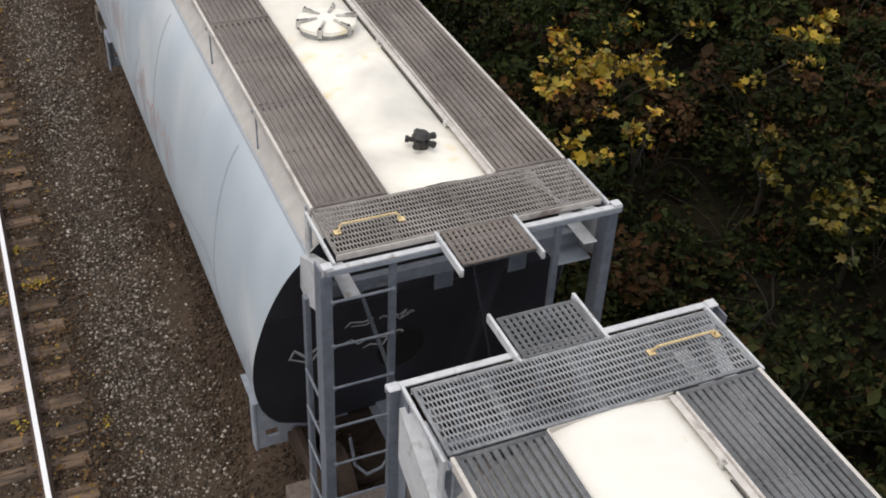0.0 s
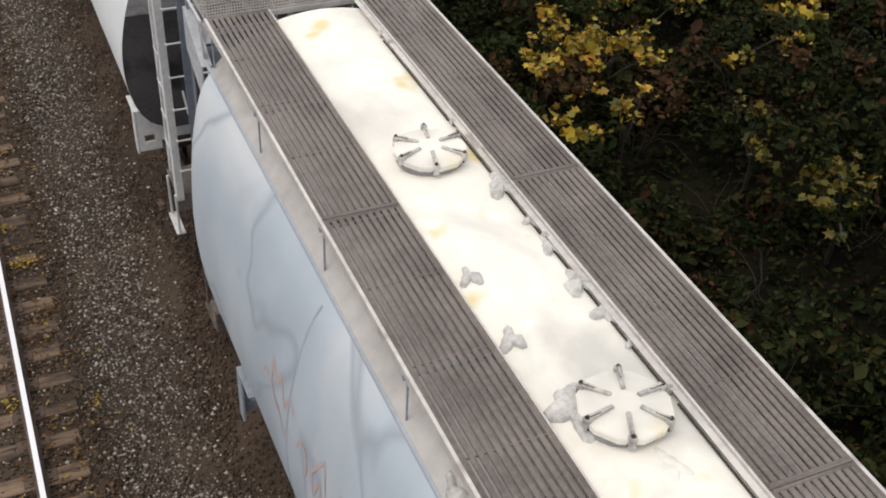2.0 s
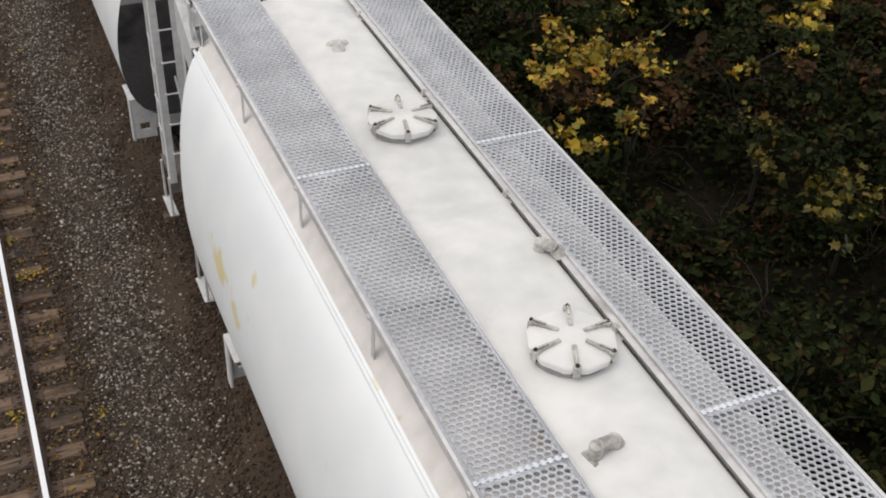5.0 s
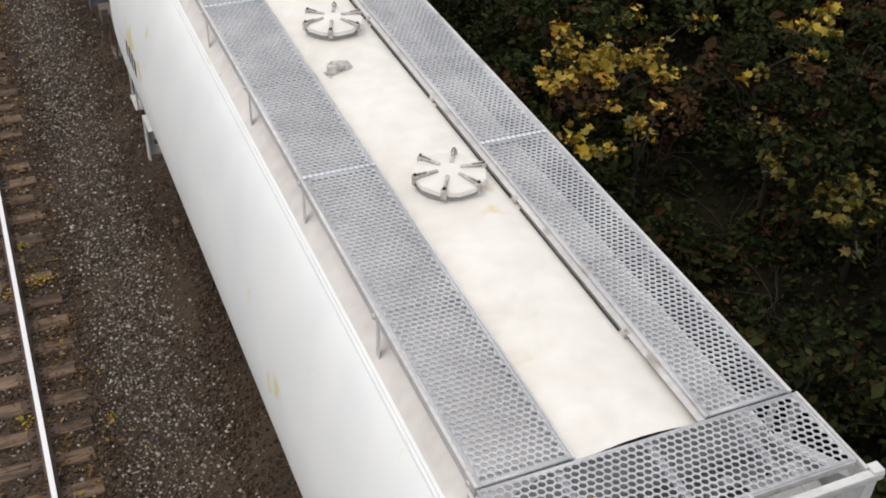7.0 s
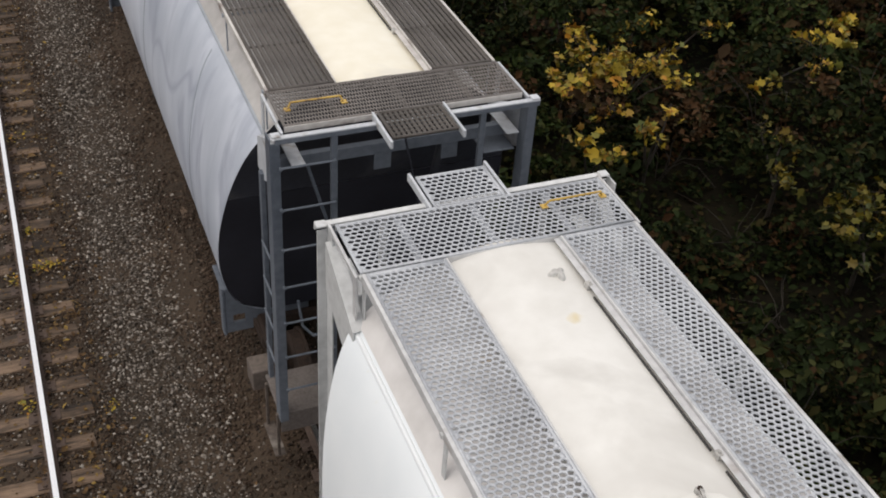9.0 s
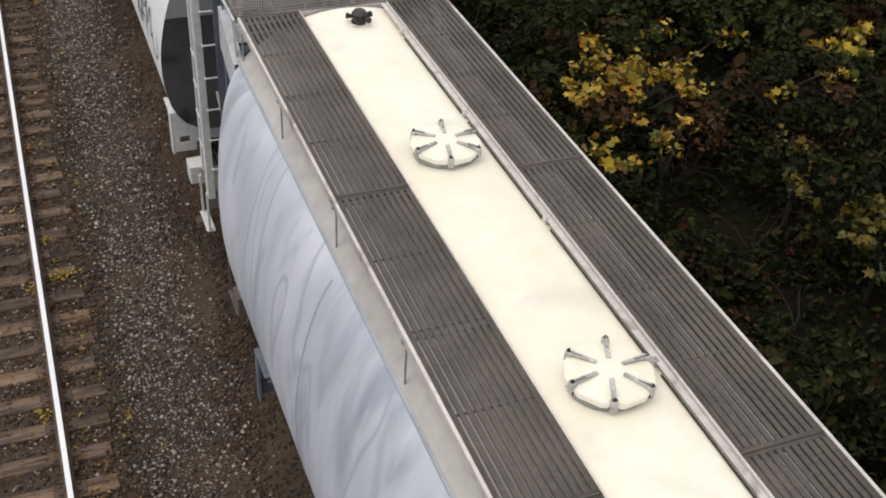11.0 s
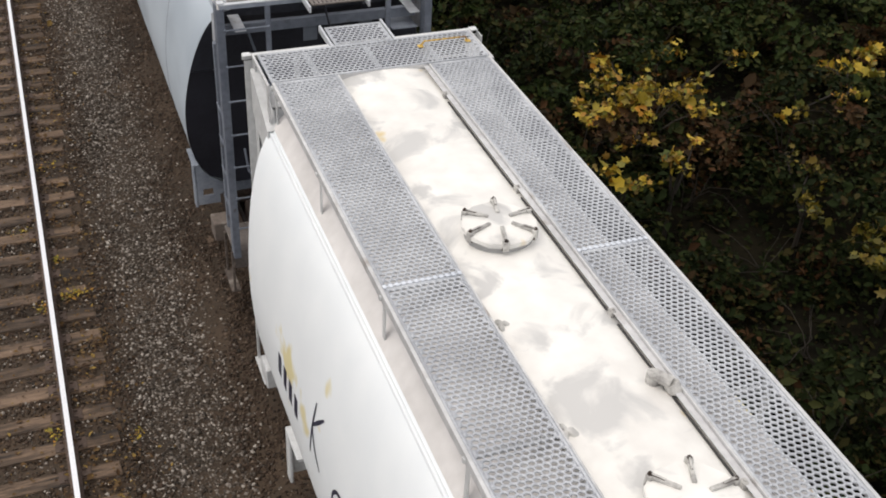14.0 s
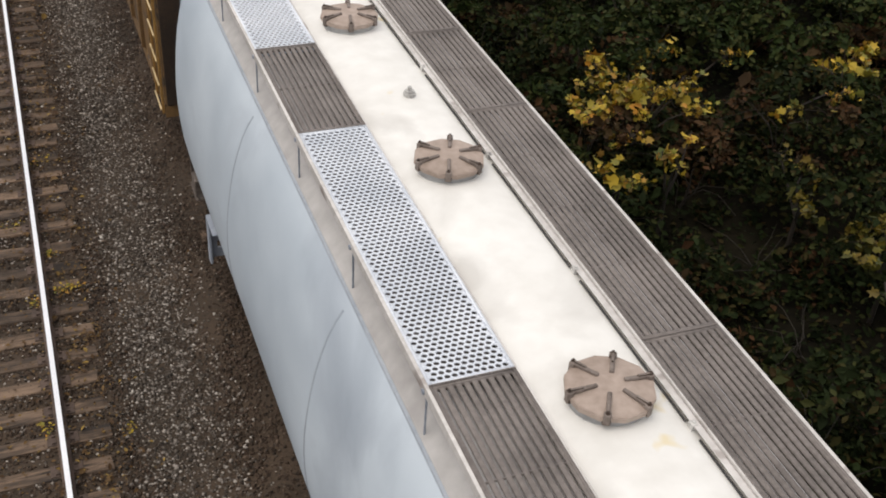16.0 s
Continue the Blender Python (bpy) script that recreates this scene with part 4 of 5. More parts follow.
    for s in (-1, 1):
        for i, (a, b) in enumerate(zip(cuts, cuts[1:])):
            g = grate
            if panels and s == -1:
                g = panels[i]
            q = WALK[g]
            ln = round(b - a, 3)
            place("walkway_panel", shared(("panel", g, ln), lambda: grating_mesh("walkway_panel", 0.63, ln - 0.008, *q[:4], M[g], hole_y=q[4], offset="zinc" in g, end_rim=0.03)), pose(s * 0.805, (a + b) / 2, 4.487),
                  lab="new bright perforated walkway panel" if g == "new_zinc" else "")
            # Unseen dark plate added beneath so the panel's holes read dark.
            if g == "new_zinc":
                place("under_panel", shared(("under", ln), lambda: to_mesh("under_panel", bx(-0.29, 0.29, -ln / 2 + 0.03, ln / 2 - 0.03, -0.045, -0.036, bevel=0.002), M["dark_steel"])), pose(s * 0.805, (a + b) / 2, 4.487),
                      lab="dark plate added so the holes above look dark")
        for c in cuts[1:-1]:
            def splice():
                bm = bx(-0.315, 0.315, -0.006, 0.006, 4.492, 4.496, bevel=0.001)
                if grate == "zinc":
                    for k in range(13):
                        x = -0.30 + k * 0.05
                        box(bm, x - 0.014, x + 0.014, -0.020, 0.020, 4.4925, 4.498, 0.001)
                return to_mesh("splice_strip", bm, M["new_zinc" if grate == "zinc" else grate])
            place("splice_strip", shared(("splice", grate), splice), pose(s * 0.805, c, 0))
        for x0, x1, nm in ((1.122, 1.15, "walkway_edge"), (0.474, 0.489, "walkway_edge")):
            def edge(x0=x0, x1=x1, s=s):
                bm = bx(s * x0, s * x1, cuts[0], cuts[-1], 4.415, 4.493, bevel=0.003)
                return to_mesh("walkway_edge", bm, M["edge_white" if grate == "zinc" else "edge_tan"])
            place(nm, shared((nm, grate, s, x0, short), edge))
        for py in (-END + 0.78, -4.33, -2.55, -0.85, 0.85, 2.55, 4.33, END - 0.78):
            def post(s=s):
                if body == "white_side":
                    bm = bx(s * 1.112, s * 1.121, -0.03, 0.03, 4.03, 4.42, bevel=0.002)
                else:
                    bm = rod(bmesh.new(), (s * 1.125, 0, 4.03), (s * 1.125, 0, 4.42), 0.009, 8)
                rod(bm, (s * 1.12, 0, 4.44), (s * 1.162, 0, 4.44), 0.022, 8)
                box(bm, s * 0.50, s * 1.11, -0.02, 0.02, 4.435, 4.452, 0.002)
                return to_mesh("walkway_post", bm, M["white_frame" if body == "white_side" else "grey_frame"])
            place("walkway_post", shared(("post", body, s), post), pose(0, py, 0))
    # flat lip along the inner edge of one walkway, lifted a little off the roof, with clips
    for s in (1,):
        def lip(s=s):
            return to_mesh("edge_lip", bx(s * 0.418, s * 0.470, cuts[0], cuts[-1], 4.464, 4.470, bevel=0.002), M["edge_white" if grate == "zinc" else "edge_tan"])
        place("edge_lip", shared(("lip", grate, s, short), lip))
        # Black rods added to draw the dark gap line under the lip.
        for k in range(6):
            def gap_rod(s=s):
                return to_mesh("roof_conduit", rod(bmesh.new(), (s * 0.411, 0, 4.437), (s * 0.411, 1.57, 4.437), 0.0085, 6), M["black_iron"])
            place("roof_conduit", shared(("gap_rod", s), gap_rod), pose(0, cuts[0] + 0.98 + k * 1.75, 0), lab="thin dark rod added to draw the gap under the lip")
        for k in range(7):
            def clip(s=s):
                bm = bx(s * 0.404, s * 0.445, -0.028, 0.028, 4.425, 4.477, bevel=0.004)
                rod(bm, (s * 0.43, 0, 4.47), (s * 0.43, 0, 4.486), 0.012, 6)
                return to_mesh("edge_clip", bm, M["worn_clamp"])
            place("edge_clip", shared(("clip", s), clip), pose(0, cuts[0] + 0.92 + k * 1.75, 0))

    for i, (cx, cy, r, mat) in enumerate(crusts):
        lean = math.degrees(math.atan2(roof_height(cx + 0.02) - roof_height(cx - 0.02), 0.04))
        place("residue_crust", residue_mesh(i + round(y0), r, M[mat], r * 0.32 if mat == "residue" else 0.0), pose(cx, cy, roof_height(cx) + (0.004 if mat == "pale_residue" else 0), 0, -lean, 0), lab="caked crust of spilled powder")
    # ---- spray paint ----
    if scrawl == 2:
        for name, u, z, w, h in TAGS:
            place("graffiti", sign_mesh(name, u, z, w, h, M["graffiti"]), lab="black spray-painted stroke")
    if scrawl in (1, 2):
        for k in range(4):
            def mark():
                zs = np.linspace(2.36, 2.60, 4)
                xs = [-float(np.interp(z, [q for _, q in SIDE[::-1]], [q for q, _ in SIDE[::-1]])) - 0.004 for z in zs]
                verts = [(x, dy, z) for x, z in zip(xs, zs) for dy in (-0.055, 0.055)]
                return raw_mesh("stencilled_mark", verts, [(2 * r, 2 * r + 2, 2 * r + 3, 2 * r + 1) for r in range(3)], M["graffiti"])
            place("stencilled_mark", shared("mark", mark), pose(0, 4.20 - k * 0.20, 0), lab="dark stencilled bar")
    if scrawl == 3:
        place("graffiti", scrawl_mesh(21, -2.1, 0.1, 2.25, 2.95, 0.40, M["faded_red"]), lab="faded red spray outline")
        place("graffiti", scrawl_mesh(23, 0.9, 2.4, 2.5, 3.2, 0.40, M["faded_red"]), lab="faded red spray outline")
        place("graffiti", scrawl_mesh(4, -1.28, -0.75, 2.35, 2.62, 0.24, M["pale_spray"], True), lab="pale sprayed scrawl")
        place("graffiti", scrawl_mesh(6, -0.75, -0.1, 2.75, 2.92, 0.16, M["pale_spray"], True), lab="pale sprayed scrawl")

    # ---- hatches ----
    lm = lid or roof
    for k in (-1, 0, 1):
        h = place("hatch", shared(("collar", roof), lambda: collar_mesh(M["collar_grey"])), pose(0.0, k * 3.01 + 0.02 + max(0, -short) * (k == 1), 4.452), lab="round roof hatch with six clamps")
        place("lid", shared(("lid", lm), lambda: lid_mesh(M[lm])), parent=h)
        for c in range(6):
            place("clamp", shared(("clamp", lm), lambda: clamp_mesh(M["worn_clamp" if not lid else "clamp_brown"])), pose(0, 0, 0, 0, 0, c * 60 + 8 + k * 9), parent=h)
    if nub in ("valve", "valve_far"):
        def valve():
            bm = rod(bmesh.new(), (0, 0, 4.36), (0, 0, 4.50), 0.068, 12)
            bmesh.ops.create_cone(bm, cap_ends=True, segments=12, radius1=0.085, radius2=0.055, depth=0.035, matrix=Matrix.Translation((0, 0, 4.515)))
            return to_mesh("relief_valve", bm, M["black_iron"])

        def outlet():
            bm = rod(bmesh.new(), (0.05, 0, 4.455), (0.130, 0, 4.460), 0.024, 8)
            rod(bm, (0.112, 0, 4.459), (0.142, 0, 4.461), 0.032, 8)
            return to_mesh("outlet", bm, M["black_iron"])
        v = place("relief_valve", shared("valve", valve), pose(0.05, -END + 1.30 if nub == "valve" else END - 1.10, 0.085), lab="black cast relief valve")
        for c in range(5):
            place("outlet", shared("outlet", outlet), pose(0, 0, 0, 0, 0, c * 72 + 12), parent=v)

    if nub == "vents":
        def vent():
            bm = rod(bmesh.new(), (0, 0, 4.34), (0, 0, 4.47), 0.05, 10)
            rod(bm, (0, 0, 4.46), (0.0, -0.13, 4.44), 0.045, 10)
            rod(bm, (0, -0.13, 4.44), (0, -0.17, 4.38), 0.055, 10)
            box(bm, -0.07, 0.07, -0.06, 0.06, 4.355, 4.375, 0.005)
            return to_mesh("vent_elbow", bm, M["worn_clamp"])
        f = -1 if turned else 1
        place("vent_elbow", shared("vent", vent), pose(0.34, 1.12, 0.06, 0, 0, 40), lab="short bent vent pipe")
        place("vent_elbow", shared("vent", vent), pose(-0.30, -0.86, 0.07, 0, 0, 100), lab="short bent vent pipe")
    if nub in ("valve", "stub", "stub_far"):
        def stub():
            bm = rod(bmesh.new(), (0, 0, 4.36), (0, 0, 4.43), 0.06, 10)
            rod(bm, (0, 0, 4.43), (0, 0, 4.45), 0.045, 8)
            rod(bm, (0, 0, 4.44), (0, 0, 4.49), 0.02, 6)
            return to_mesh("roof_plug", bm, M["worn_clamp"])
        place("roof_plug", shared("stub", stub), pose(0.09, 1.32 if nub == "stub_far" else -1.03, 0.08), lab="small capped pipe")

    # ---- trucks ----
    for s in (-1, 1):
        def truck():
            bm = bmesh.new()
            for q in (-1, 1):
                box(bm, q * 0.93, q * 1.05, -1.1, 1.1, 0.48, 0.66, 0.03)
                box(bm, q * 0.92, q * 1.06, -0.45, 0.45, 0.30, 0.52, 0.05)
                for yy in (-0.9, 0.9):
                    box(bm, q * 0.92, q * 1.08, yy - 0.14, yy + 0.14, 0.32, 0.62, 0.03)
            box(bm, -1.0, 1.0, -0.2, 0.2, 0.42, 0.62, 0.03)
            return to_mesh("truck", bm, M["rusty_iron"])
        tk = place("truck", shared("truck", truck), pose(0, s * 4.55, 0))
        for yy in (-0.9, 0.9):
            def wheels():
                bm = rod(bmesh.new(), (-0.9, 0, 0), (0.9, 0, 0), 0.075, 12)
                for q in (-1, 1):
                    rod(bm, (q * 0.70, 0, 0), (q * 0.82, 0, 0), 0.42, 28)
                    rod(bm, (q * 0.67, 0, 0), (q * 0.70, 0, 0), 0.445, 28)
                return to_mesh("wheelset", bm, M["rusty_iron"])
            place("wheelset", shared("wheels", wheels), pose(0, yy, 0.42), parent=tk)
    return car


# ---- boxcar at the end of the clip ----
def boxcar(y0):
    car = thing("boxcar", pose(TRAIN_X, y0, 0), "ochre-brown steel boxcar with yellow side ladders", "railway car")
    h = 7.6
    part("body", bx(-1.46, 1.46, -h, h, 1.05, 4.35, bevel=0.03), M["boxcar"], car)
    bm = bmesh.new()
    for s in (-1, 1):
        vs = [bm.verts.new(c) for c in ((0, -h, 4.62), (0, h, 4.62), (s * 1.5, h, 4.36), (s * 1.5, -h, 4.36))]
        bm.faces.new(vs)
    r = bmesh.ops.extrude_face_region(bm, geom=bm.faces[:])
    bmesh.ops.translate(bm, vec=(0, 0, -0.05), verts=[g for g in r["geom"] if isinstance(g, bmesh.types.BMVert)])
    part("roof", bm, M["boxcar"], car)
    rib = to_mesh("side_post", bx(-0.03, 0.03, -0.06, 0.06, 1.06, 4.3), M["boxcar"])
    for s in (-1, 1):
        for k in range(12):
            if 4 < k < 7:
                continue
            part("side_post", rib, None, car).matrix_basis = pose(s * 1.49, -h + 0.9 + k * 1.25, 0)
    stile = to_mesh("ladder_stile", bx(-0.02, 0.02, -0.035, 0.035, 0.92, 4.3), M["ochre"])
    rung = to_mesh("ladder_rung", rod(bmesh.new(), (0, -0.31, 0), (0, 0.31, 0), 0.014), M["pale_yellow"])
    for s in (-1, 1):
        for f in (-1, 1):
            lad = part("side_ladder", stile, None, car, "ochre-yellow side ladder")
            lad.matrix_basis = pose(s * 1.50, f * (h - 0.05), 0)
            part("ladder_stile", stile, None, lad).matrix_basis = pose(0, -f * 0.62, 0)
            for k in range(9):
                part("ladder_rung", rung, None, lad).matrix_basis = pose(s * 0.03, -f * 0.31, 0.98 + k * 0.41)
    for f in (-1, 1):
        part("end_wall", bx(-1.44, 1.44, -0.012, 0.012, 1.06, 4.34, bevel=0.004), M["boxcar_end"], car, "dark brown end wall").matrix_basis = pose(0, f * (h + 0.013), 0)
    part("door", bx(-1.53, -1.49, -1.5, 1.5, 1.1, 4.2), M["boxcar"], car)
    part("sill", bx(-1.47, 1.47, -h, h, 0.85, 1.049), M["boxcar"], car)
    part("centre_sill", bx(-0.2, 0.2, -h - 0.1, h + 0.1, 0.6, 0.849), M["black_iron"], car)
    for s in (-1, 1):
        tk = part("truck", SHARED["truck"], None, car)
        tk.matrix_basis = pose(0, s * 5.6, 0)
        for yy in (-0.9, 0.9):
            part("wheelset", SHARED["wheels"], None, tk).matrix_basis = pose(0, yy, 0.42)
        part("coupler", SHARED["coupler"], None, car).matrix_basis = pose(0, s * (h - END), 0, 0, 0, 0 if s < 0 else 180)
    return car


# ---- plants ----
def leaf_cloud(rng, centres, tilt, size, spread, material, name, lobes=False):
    """Leaves, each a small folded blade, at the given points."""
    n = len(centres)
    if lobes:
        blade = np.array([(0, -0.5, 0), (0.42, -0.30, 0.10), (0.30, 0.02, 0.03), (0.55, 0.25, 0.10), (0.16, 0.24, 0.02), (0, 0.62, -0.04),
                          (-0.16, 0.24, 0.02), (-0.55, 0.25, 0.10), (-0.30, 0.02, 0.03), (-0.42, -0.30, 0.10)])
        tri = np.array([(0, 1, 2), (0, 2, 4), (2, 3, 4), (0, 4, 5), (0, 5, 6), (0, 6, 8), (6, 7, 8), (0, 8, 9)])
    else:
        blade = np.array([(0, -0.5, 0), (0.30, -0.08, 0.09), (0.20, 0.26, 0.05), (0, 0.55, -0.06), (-0.20, 0.26, 0.05), (-0.30, -0.08, 0.09)])
        tri = np.array([(0, 1, 2), (0, 2, 3), (0, 3, 4), (0, 4, 5)])
    a, b, c = rng.uniform(0, 6.283, n), rng.normal(0, tilt, n), rng.normal(0, tilt, n)
    s = size * np.exp(rng.normal(0, spread, n))
    v = blade[None] * s[:, None, None]
    cb, sb, cc, sc, ca, sa = np.cos(b), np.sin(b), np.cos(c), np.sin(c), np.cos(a), np.sin(a)
    x, y, z = v[..., 0], v[..., 1], v[..., 2]
    y, z = y * cb[:, None] - z * sb[:, None], y * sb[:, None] + z * cb[:, None]
    x, z = x * cc[:, None] + z * sc[:, None], -x * sc[:, None] + z * cc[:, None]
    x, y = x * ca[:, None] - y * sa[:, None], x * sa[:, None] + y * ca[:, None]
    v = np.stack([x, y, z], -1) + centres[:, None]
    k = len(blade)
    f = (tri[None] + (np.arange(n) * k)[:, None, None]).reshape(-1, 3)
    return fast_mesh(name, v.reshape(-1, 3), f, M[material])


def stems_mesh(rng, count, reach, height, r0, name, base=0.15):
    """Arching stems from one root."""
    bm = bmesh.new()
    tips = []
    for i in range(count):
        a = rng.uniform(0, 6.283)
        ln = reach * rng.uniform(0.5, 1.0)
        h = height * rng.uniform(0.6, 1.1)
        p = Vector((rng.uniform(-base, base), rng.uniform(-base, base), -0.1))
        for k in range(1, 5):
            f = k / 4
            q = Vector((math.cos(a) * ln * f * f + rng.normal(0, 0.05), math.sin(a) * ln * f * f + rng.normal(0, 0.05), h * math.sin(f * 1.9) / math.sin(1.57)))
            d = q - p
            if d.length > 0.01:
                m = Matrix.Translation((p + q) / 2) @ d.to_track_quat("Z", "Y").to_matrix().to_4x4()
                bmesh.ops.create_cone(bm, cap_ends=False, segments=5, radius1=r0 * (1.1 - f * 0.8 + 0.2), radius2=r0 * (1.1 - f * 0.8), depth=d.length, matrix=m)
            p = q
            tips.append(tuple(q))
    return bm, tips


def bramble(rng, x, y, r, h, leaves, tone):
    """A mounded bramble bush: hummocks of small leaves with deep hollows between them."""
    z0 = bank_height(x, y)
    b = thing("bramble_bush", pose(x, y, z0), "dense dark green bramble bush on the bank", "bush", "bramble thicket beside the track", kind="stuff")
    bm, tips = stems_mesh(rng, 6, r, h * 0.85, 0.010, "stems")
    part("stems", bm, M["bark"], b)
    green, dry = [], []
    for _ in range(13):
        hr = r * rng.uniform(0.16, 0.40)
        c = np.array([rng.uniform(-r, r) * 0.85, rng.uniform(-r, r) * 0.85, h * rng.uniform(0.2, 1.05)])
        k = int(leaves / 13 * (hr / (r * 0.28)) ** 1.6)
        d = rng.normal(0, 1, (k, 3))
        d /= np.linalg.norm(d, axis=1)[:, None]
        d[:, 2] = np.abs(d[:, 2]) - 0.25
        lump = 1 + 0.35 * np.sin(d[:, :1] * 7 + c[0] * 9) * np.sin(d[:, 1:2] * 6 + c[1] * 9)
        q = d * hr * rng.uniform(0.6, 1.1, (k, 1)) * lump * np.array([1, 1, 0.9]) + c - np.array([0, 0, hr * 0.4])
        (dry if rng.random() < 0.14 else green).append(q)
    for nm, sets, mat in (("leaves", green, tone), ("withered_leaves", dry, "dry")):
        if sets:
            q = np.vstack(sets)
            part(nm, leaf_cloud(rng, q[q[:, 2] > 0.02], 0.7, 0.105, 0.38, mat, nm), None, b)
    return b


def sapling(rng, x, y, sprays, label, tone="maple"):
    """A maple sapling whose leaves have turned. sprays: tip of each limb (from the root), its spread and its leaves."""
    z0 = bank_height(x, y)
    b = thing("maple_sapling", pose(x, y, z0), label, "tree", "turning maples in the thicket")
    bm = bmesh.new()
    pts = []

    def limb(p, q, r0, r1):
        d = q - p
        bmesh.ops.create_cone(bm, cap_ends=False, segments=6, radius1=r0, radius2=r1, depth=d.length, matrix=Matrix.Translation((p + q) / 2) @ d.to_track_quat("Z", "Y").to_matrix().to_4x4())
    fork = Vector((0, 0, 0.7))
    limb(Vector((0, 0, -0.1)), fork, 0.045, 0.032)
    for tx, ty, tz, spread, k in sprays:
        tip = Vector((tx - x, ty - y, tz - z0))
        mid = fork.lerp(tip, 0.5) + Vector((rng.normal(0, 0.06), rng.normal(0, 0.06), 0.10))
        limb(fork, mid, 0.026, 0.017)
        limb(mid, tip, 0.017, 0.007)
        twigs = []
        for _ in range(6):
            a = rng.uniform(0, 6.283)
            t = tip.lerp(mid, rng.uniform(0, 0.35)) + Vector((math.cos(a), math.sin(a) * 0.8, rng.uniform(-0.35, 0.25))) * spread * rng.uniform(0.55, 1.5)
            s0 = tip.lerp(mid, rng.uniform(0.05, 0.5))
            limb(s0, t, 0.006, 0.003)
            twigs.append((s0, t))
        for i in range(int(k * 1.8)):
            s0, t = twigs[rng.integers(len(twigs))]
            q = s0.lerp(t, rng.uniform(0.2, 1.1))
            pts.append((q.x + rng.normal(0, 0.06), q.y + rng.normal(0, 0.06), q.z + rng.normal(0, 0.05)))
    part("trunk", bm, M["bark"], b)
    part("crown", leaf_cloud(rng, np.array(pts), 0.75, 0.098, 0.36, tone, "crown", True), None, b)
    return b


# centre, spread across and along, leaves
DRIFTS = [(-0.12, 12.88, 0.11, 0.05, 90), (-0.30, 13.75, 0.04, 0.05, 30), (-0.58, 12.65, 0.05, 0.06, 35), (-0.64, 10.2, 0.04, 0.08, 30), (0.30, 9.9, 0.05, 0.05, 20), (-0.20, 16.4, 0.12, 0.07, 40), (-0.75, 14.6, 0.10, 0.06, 30)]


def litter(rng):
    """Fallen leaves on the ties and the gravel of the empty track."""
    n = 4200
    x = np.concatenate([rng.normal(-0.15, 0.35, n), rng.uniform(-2.2, -0.5, n // 2), rng.uniform(0.2, 1.9, 160)])
    y = rng.uniform(6, 30, len(x))
    for k in range(12):
        i = rng.integers(len(x), size=28)
        x[i], y[i] = rng.normal(0.02, 0.10, 28), rng.uniform(7, 26) + rng.normal(0, 0.09, 28)
    z = np.where(np.abs(((y + 0.13) % 0.5) - 0.25) < 0.12, -0.155, -0.165) + rng.uniform(-0.015, 0.02, len(x))
    z = np.where(x > 0.3, -0.24, z)
    tagged(new("fallen_leaves", leaf_cloud(rng, np.stack([x, y, z], 1), 0.3, 0.036, 0.45, "fallen", "fallen_leaves")), "small yellow and brown fallen leaves on the ties", "leaf litter", kind="stuff")
    # drifts of yellow leaves against the rail
    spots = []
    for cx, cy, rx, ry, k in DRIFTS:
        spots.append(np.stack([cx + rng.normal(0, rx, k), cy + rng.normal(0, ry, k), rng.uniform(-0.165, -0.135, k)], 1))
    tagged(new("fallen_leaves", leaf_cloud(rng, np.vstack(spots), 0.35, 0.034, 0.35, "maple", "fallen_leaves")), "drifts of yellow fallen leaves beside the rail", "leaf litter", kind="stuff")


# ---- build the setting ----
build_ground()
build_track(NEAR_RAIL - 0.7525, "weathered timber ties and a bright-topped steel rail", -14.0, 48.0)
build_track(TRAIN_X, "half-buried timber ties and rails under the passing train", -14.0, 40.0, 0.07)

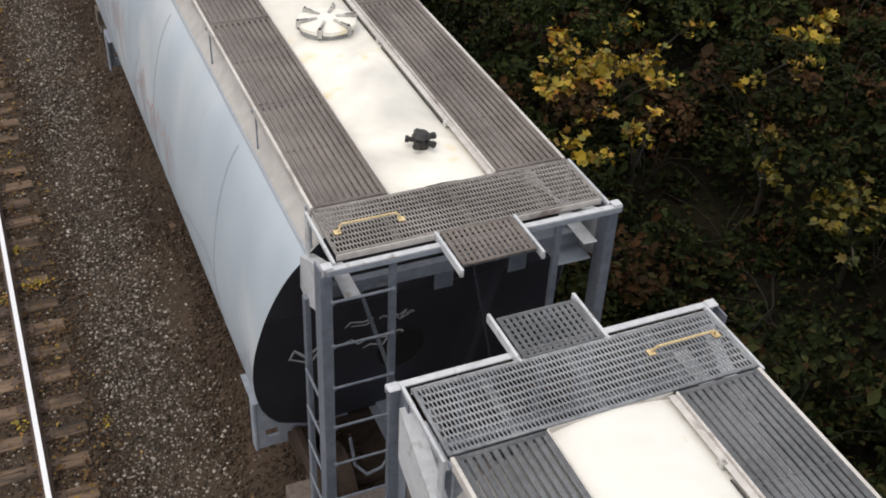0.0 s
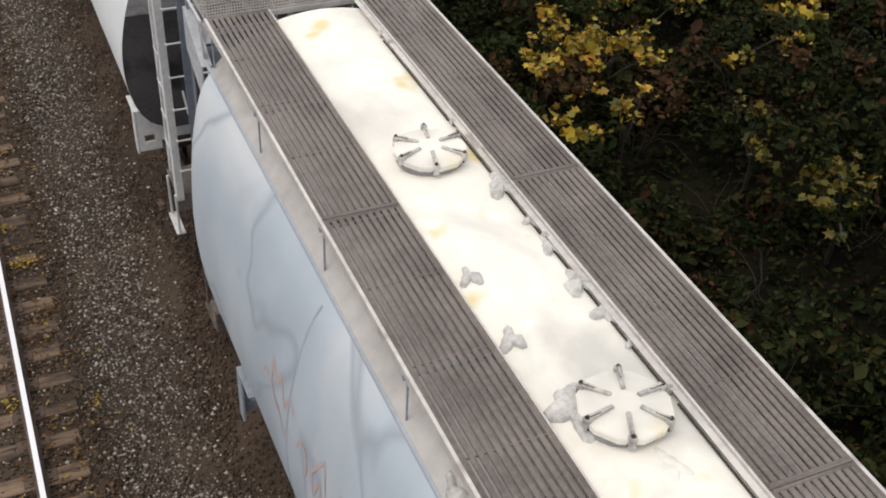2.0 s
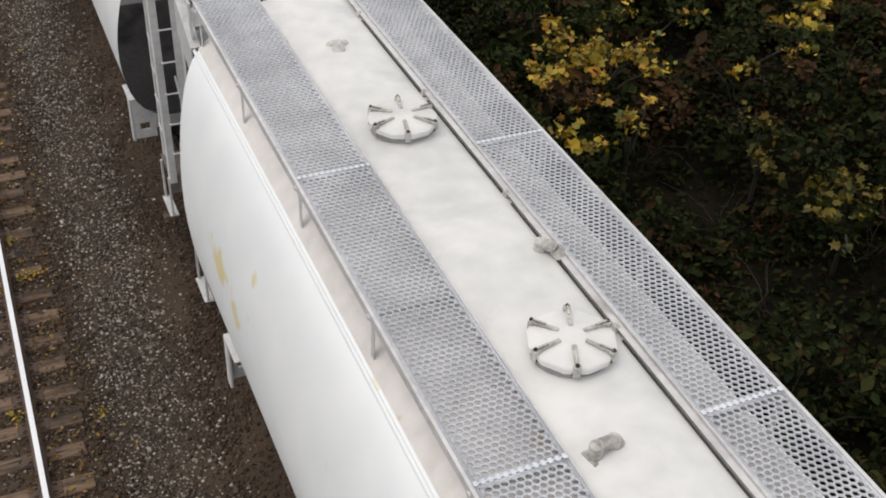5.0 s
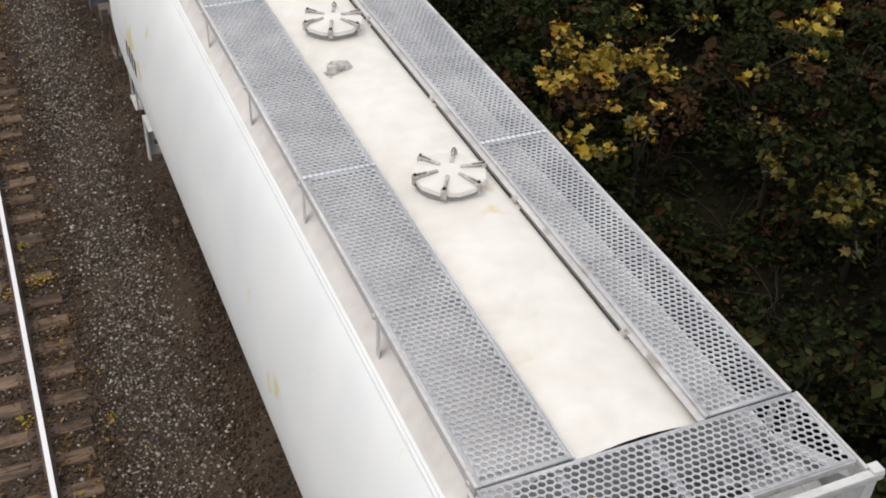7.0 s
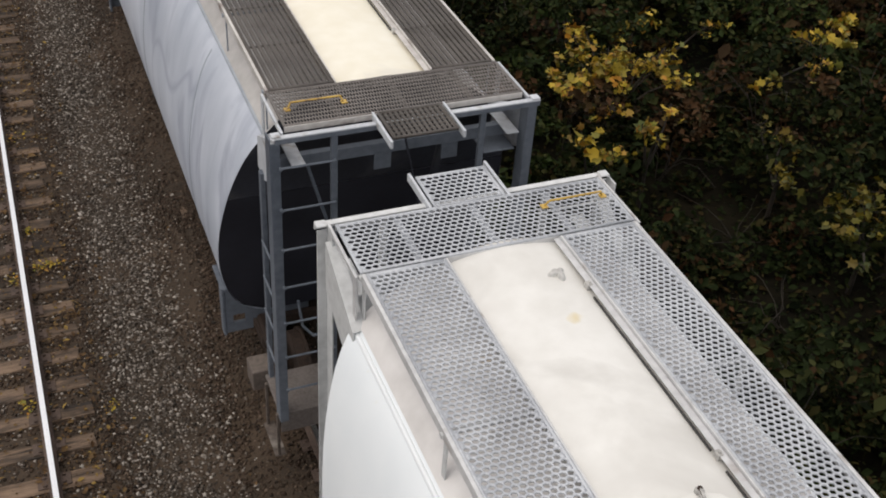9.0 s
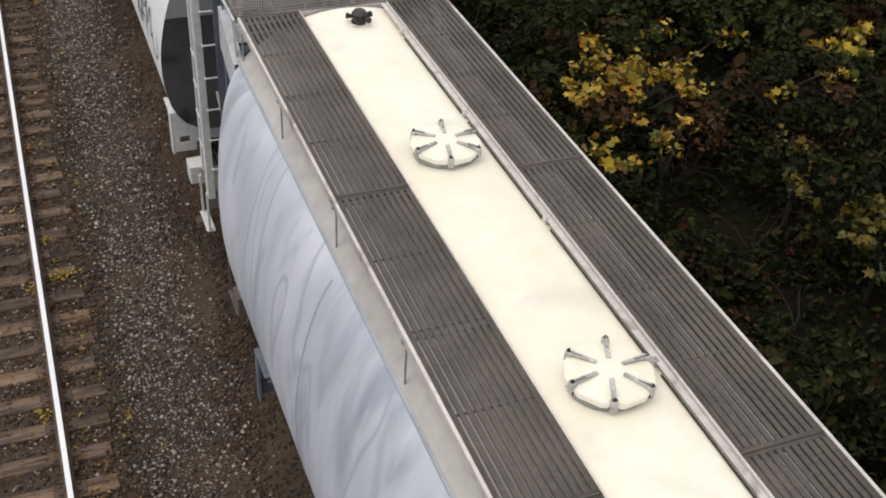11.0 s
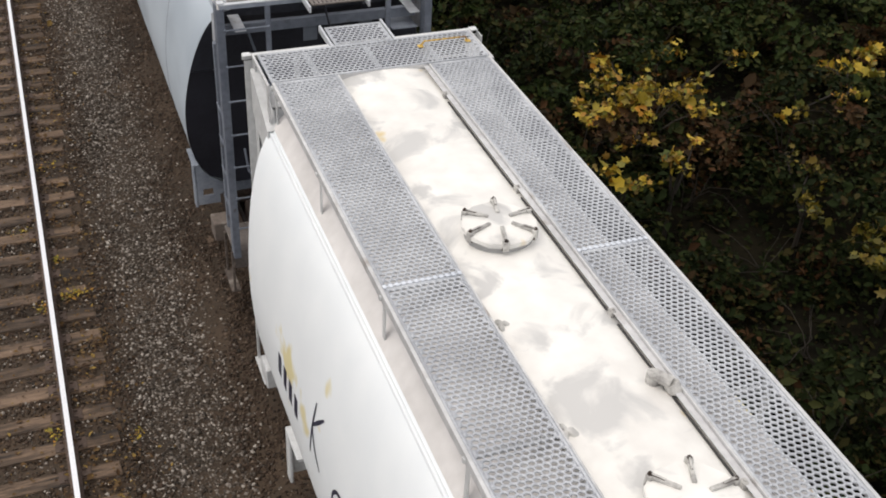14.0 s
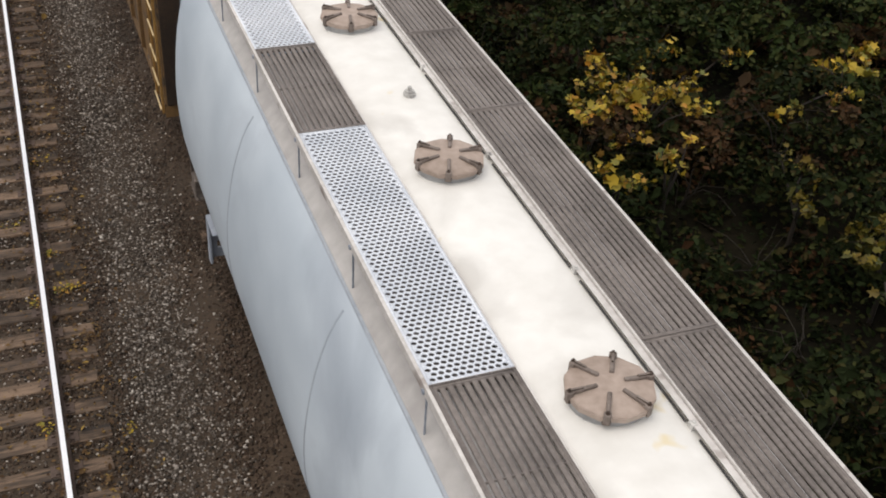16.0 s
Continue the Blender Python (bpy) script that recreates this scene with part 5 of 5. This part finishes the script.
# ---- the train ----
FLEET = [
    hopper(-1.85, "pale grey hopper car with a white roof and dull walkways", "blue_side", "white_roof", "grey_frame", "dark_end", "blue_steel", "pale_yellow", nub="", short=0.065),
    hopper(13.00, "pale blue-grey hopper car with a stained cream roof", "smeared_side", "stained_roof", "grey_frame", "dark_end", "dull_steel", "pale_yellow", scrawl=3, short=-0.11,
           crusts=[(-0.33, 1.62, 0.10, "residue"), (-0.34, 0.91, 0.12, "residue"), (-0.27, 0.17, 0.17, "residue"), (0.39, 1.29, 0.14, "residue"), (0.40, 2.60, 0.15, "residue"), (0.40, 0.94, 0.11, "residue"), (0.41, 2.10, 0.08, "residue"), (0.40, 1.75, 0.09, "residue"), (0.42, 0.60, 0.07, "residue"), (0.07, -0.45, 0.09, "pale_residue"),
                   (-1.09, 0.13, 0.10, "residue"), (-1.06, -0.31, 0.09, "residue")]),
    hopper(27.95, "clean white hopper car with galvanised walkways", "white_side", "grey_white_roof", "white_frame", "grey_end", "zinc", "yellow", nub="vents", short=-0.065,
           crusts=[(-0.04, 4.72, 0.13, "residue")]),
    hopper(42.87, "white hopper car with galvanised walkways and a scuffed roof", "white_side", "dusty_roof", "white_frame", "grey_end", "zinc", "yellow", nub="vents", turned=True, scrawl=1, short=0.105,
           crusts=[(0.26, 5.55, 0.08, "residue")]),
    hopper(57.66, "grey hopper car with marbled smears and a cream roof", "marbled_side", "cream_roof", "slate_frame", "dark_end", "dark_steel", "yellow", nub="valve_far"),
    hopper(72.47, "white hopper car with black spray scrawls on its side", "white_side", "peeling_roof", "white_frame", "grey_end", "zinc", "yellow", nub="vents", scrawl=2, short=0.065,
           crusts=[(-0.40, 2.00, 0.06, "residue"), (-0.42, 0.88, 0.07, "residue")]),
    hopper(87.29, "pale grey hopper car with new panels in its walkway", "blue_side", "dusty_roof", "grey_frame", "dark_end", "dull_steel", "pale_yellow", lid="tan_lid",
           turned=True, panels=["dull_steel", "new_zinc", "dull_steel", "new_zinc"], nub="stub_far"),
    boxcar(102.8),
]
START = [-1.85, 13.00, 27.95, 42.87, 57.66, 72.47, 87.29, 102.8]

# ---- the thicket ----
rng = np.random.default_rng(11)
for gx in range(10):
    for gy in range(13):
        x = 6.5 + gx * 1.5 + rng.uniform(-0.5, 0.5)
        yy = 1.5 + gy * 1.8 + rng.uniform(-0.5, 0.5)
        if math.hypot(x, yy) > 26 or yy < 0.35 * x - 2:
            continue
        along = min(1.0, max(0.0, ((x - 7.9) * 2.6 + (yy - 8.3) * 3.1) / 16.37))
        hollow = math.hypot(x - 7.9 - along * 2.6, yy - 8.3 - along * 3.1) < 1.15
        # Hollow and near bushes take the darker leaf, as shade put into colour.
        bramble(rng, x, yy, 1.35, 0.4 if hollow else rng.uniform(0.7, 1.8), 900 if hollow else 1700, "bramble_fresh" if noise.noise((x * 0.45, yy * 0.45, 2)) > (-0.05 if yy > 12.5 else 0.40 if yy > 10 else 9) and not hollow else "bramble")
sapling(rng, 9.1, 13.8, [(9.2, 15.77, 1.0, 0.26, 16), (9.33, 15.3, 1.0, 0.28, 20), (8.75, 14.8, 1.0, 0.32, 34), (8.05, 14.2, 1.0, 0.28, 24), (9.2, 13.95, 1.15, 0.38, 58), (8.4, 13.75, 1.0, 0.32, 38), (9.65, 14.05, 1.1, 0.36, 40),
                         (10.3, 14.25, 1.1, 0.32, 26), (10.4, 15.5, 1.0, 0.40, 30), (9.45, 14.7, 1.0, 0.30, 26), (7.95, 13.75, 1.0, 0.13, 12), (8.55, 13.95, 1.0, 0.14, 16), (9.05, 14.2, 1.0, 0.16, 24), (9.2, 14.0, 1.0, 0.15, 20), (9.05, 13.5, 1.0, 0.16, 18), (9.7, 14.1, 1.0, 0.14, 20), (10.1, 14.0, 1.0, 0.14, 18), (8.5, 12.9, 0.95, 0.22, 18), (10.25, 13.4, 1.0, 0.28, 26)],
        "arching young maple with yellow autumn leaves")
sapling(rng, 8.9, 12.2, [(9.5, 12.7, 1.0, 0.15, 7), (8.72, 12.27, 1.0, 0.16, 9), (8.8, 11.95, 1.0, 0.18, 10)], "maple seedling with golden leaves", "maple")
sapling(rng, 7.9, 12.2, [(7.68, 12.2, 1.0, 0.22, 20), (7.63, 11.8, 1.0, 0.16, 9), (7.9, 11.65, 1.0, 0.20, 16)], "low maple with orange-yellow autumn leaves")
sapling(rng, 13.1, 13.6, [(14.1, 14.4, 1.1, 0.36, 48), (13.45, 13.85, 1.1, 0.28, 26), (12.45, 12.9, 1.1, 0.30, 30), (12.98, 14.2, 1.0, 0.28, 18), (13.6, 13.55, 1.1, 0.26, 18), (11.22, 12.75, 1.0, 0.16, 14)], "thin maple with sparse golden leaves")
sapling(rng, 10.4, 10.9, [(10.5, 11.75, 1.0, 0.16, 9), (10.8, 11.4, 1.0, 0.22, 18), (10.15, 10.6, 1.0, 0.16, 12), (9.95, 10.2, 1.0, 0.16, 12)], "small maple with a few dull golden leaves", "maple_green")
sapling(rng, 10.6, 9.1, [(10.58, 9.75, 1.0, 0.28, 34), (10.9, 9.75, 1.0, 0.24, 24), (10.2, 9.4, 1.0, 0.22, 18), (10.95, 9.25, 1.0, 0.24, 24), (9.9, 9.0, 1.0, 0.20, 16), (10.65, 8.9, 1.0, 0.20, 12), (9.7, 8.2, 1.0, 0.12, 5)], "bushy maple with yellow-green autumn leaves", "maple_green")
sapling(rng, 11.2, 15.2, [(11.8, 15.0, 1.0, 0.16, 11)], "maple seedling with pale yellow leaves")
litter(rng)
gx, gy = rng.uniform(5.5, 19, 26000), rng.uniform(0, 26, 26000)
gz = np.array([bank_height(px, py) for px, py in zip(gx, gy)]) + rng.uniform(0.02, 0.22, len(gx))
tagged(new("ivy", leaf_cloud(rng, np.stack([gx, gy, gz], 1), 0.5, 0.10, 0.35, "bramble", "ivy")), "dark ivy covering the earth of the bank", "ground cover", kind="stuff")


def rolled(t):
    return float(np.interp(t, [r[0] for r in ROLL], [r[1] for r in ROLL]))


def motions():
    for car, y0 in zip(FLEET, START):
        walk(car, [(t, pose(TRAIN_X, y0 - s, 0)) for t, s in ROLL])
        for truck in [o for o in car.children if o.name.startswith("truck")]:
            for axle in truck.children:
                y = axle.location.y
                walk(axle, [(t, pose(0, y, 0.42) @ Matrix.Rotation(rolled(t) / 0.42, 4, "X")) for t in (k / 10 for k in range(161))])


motions()
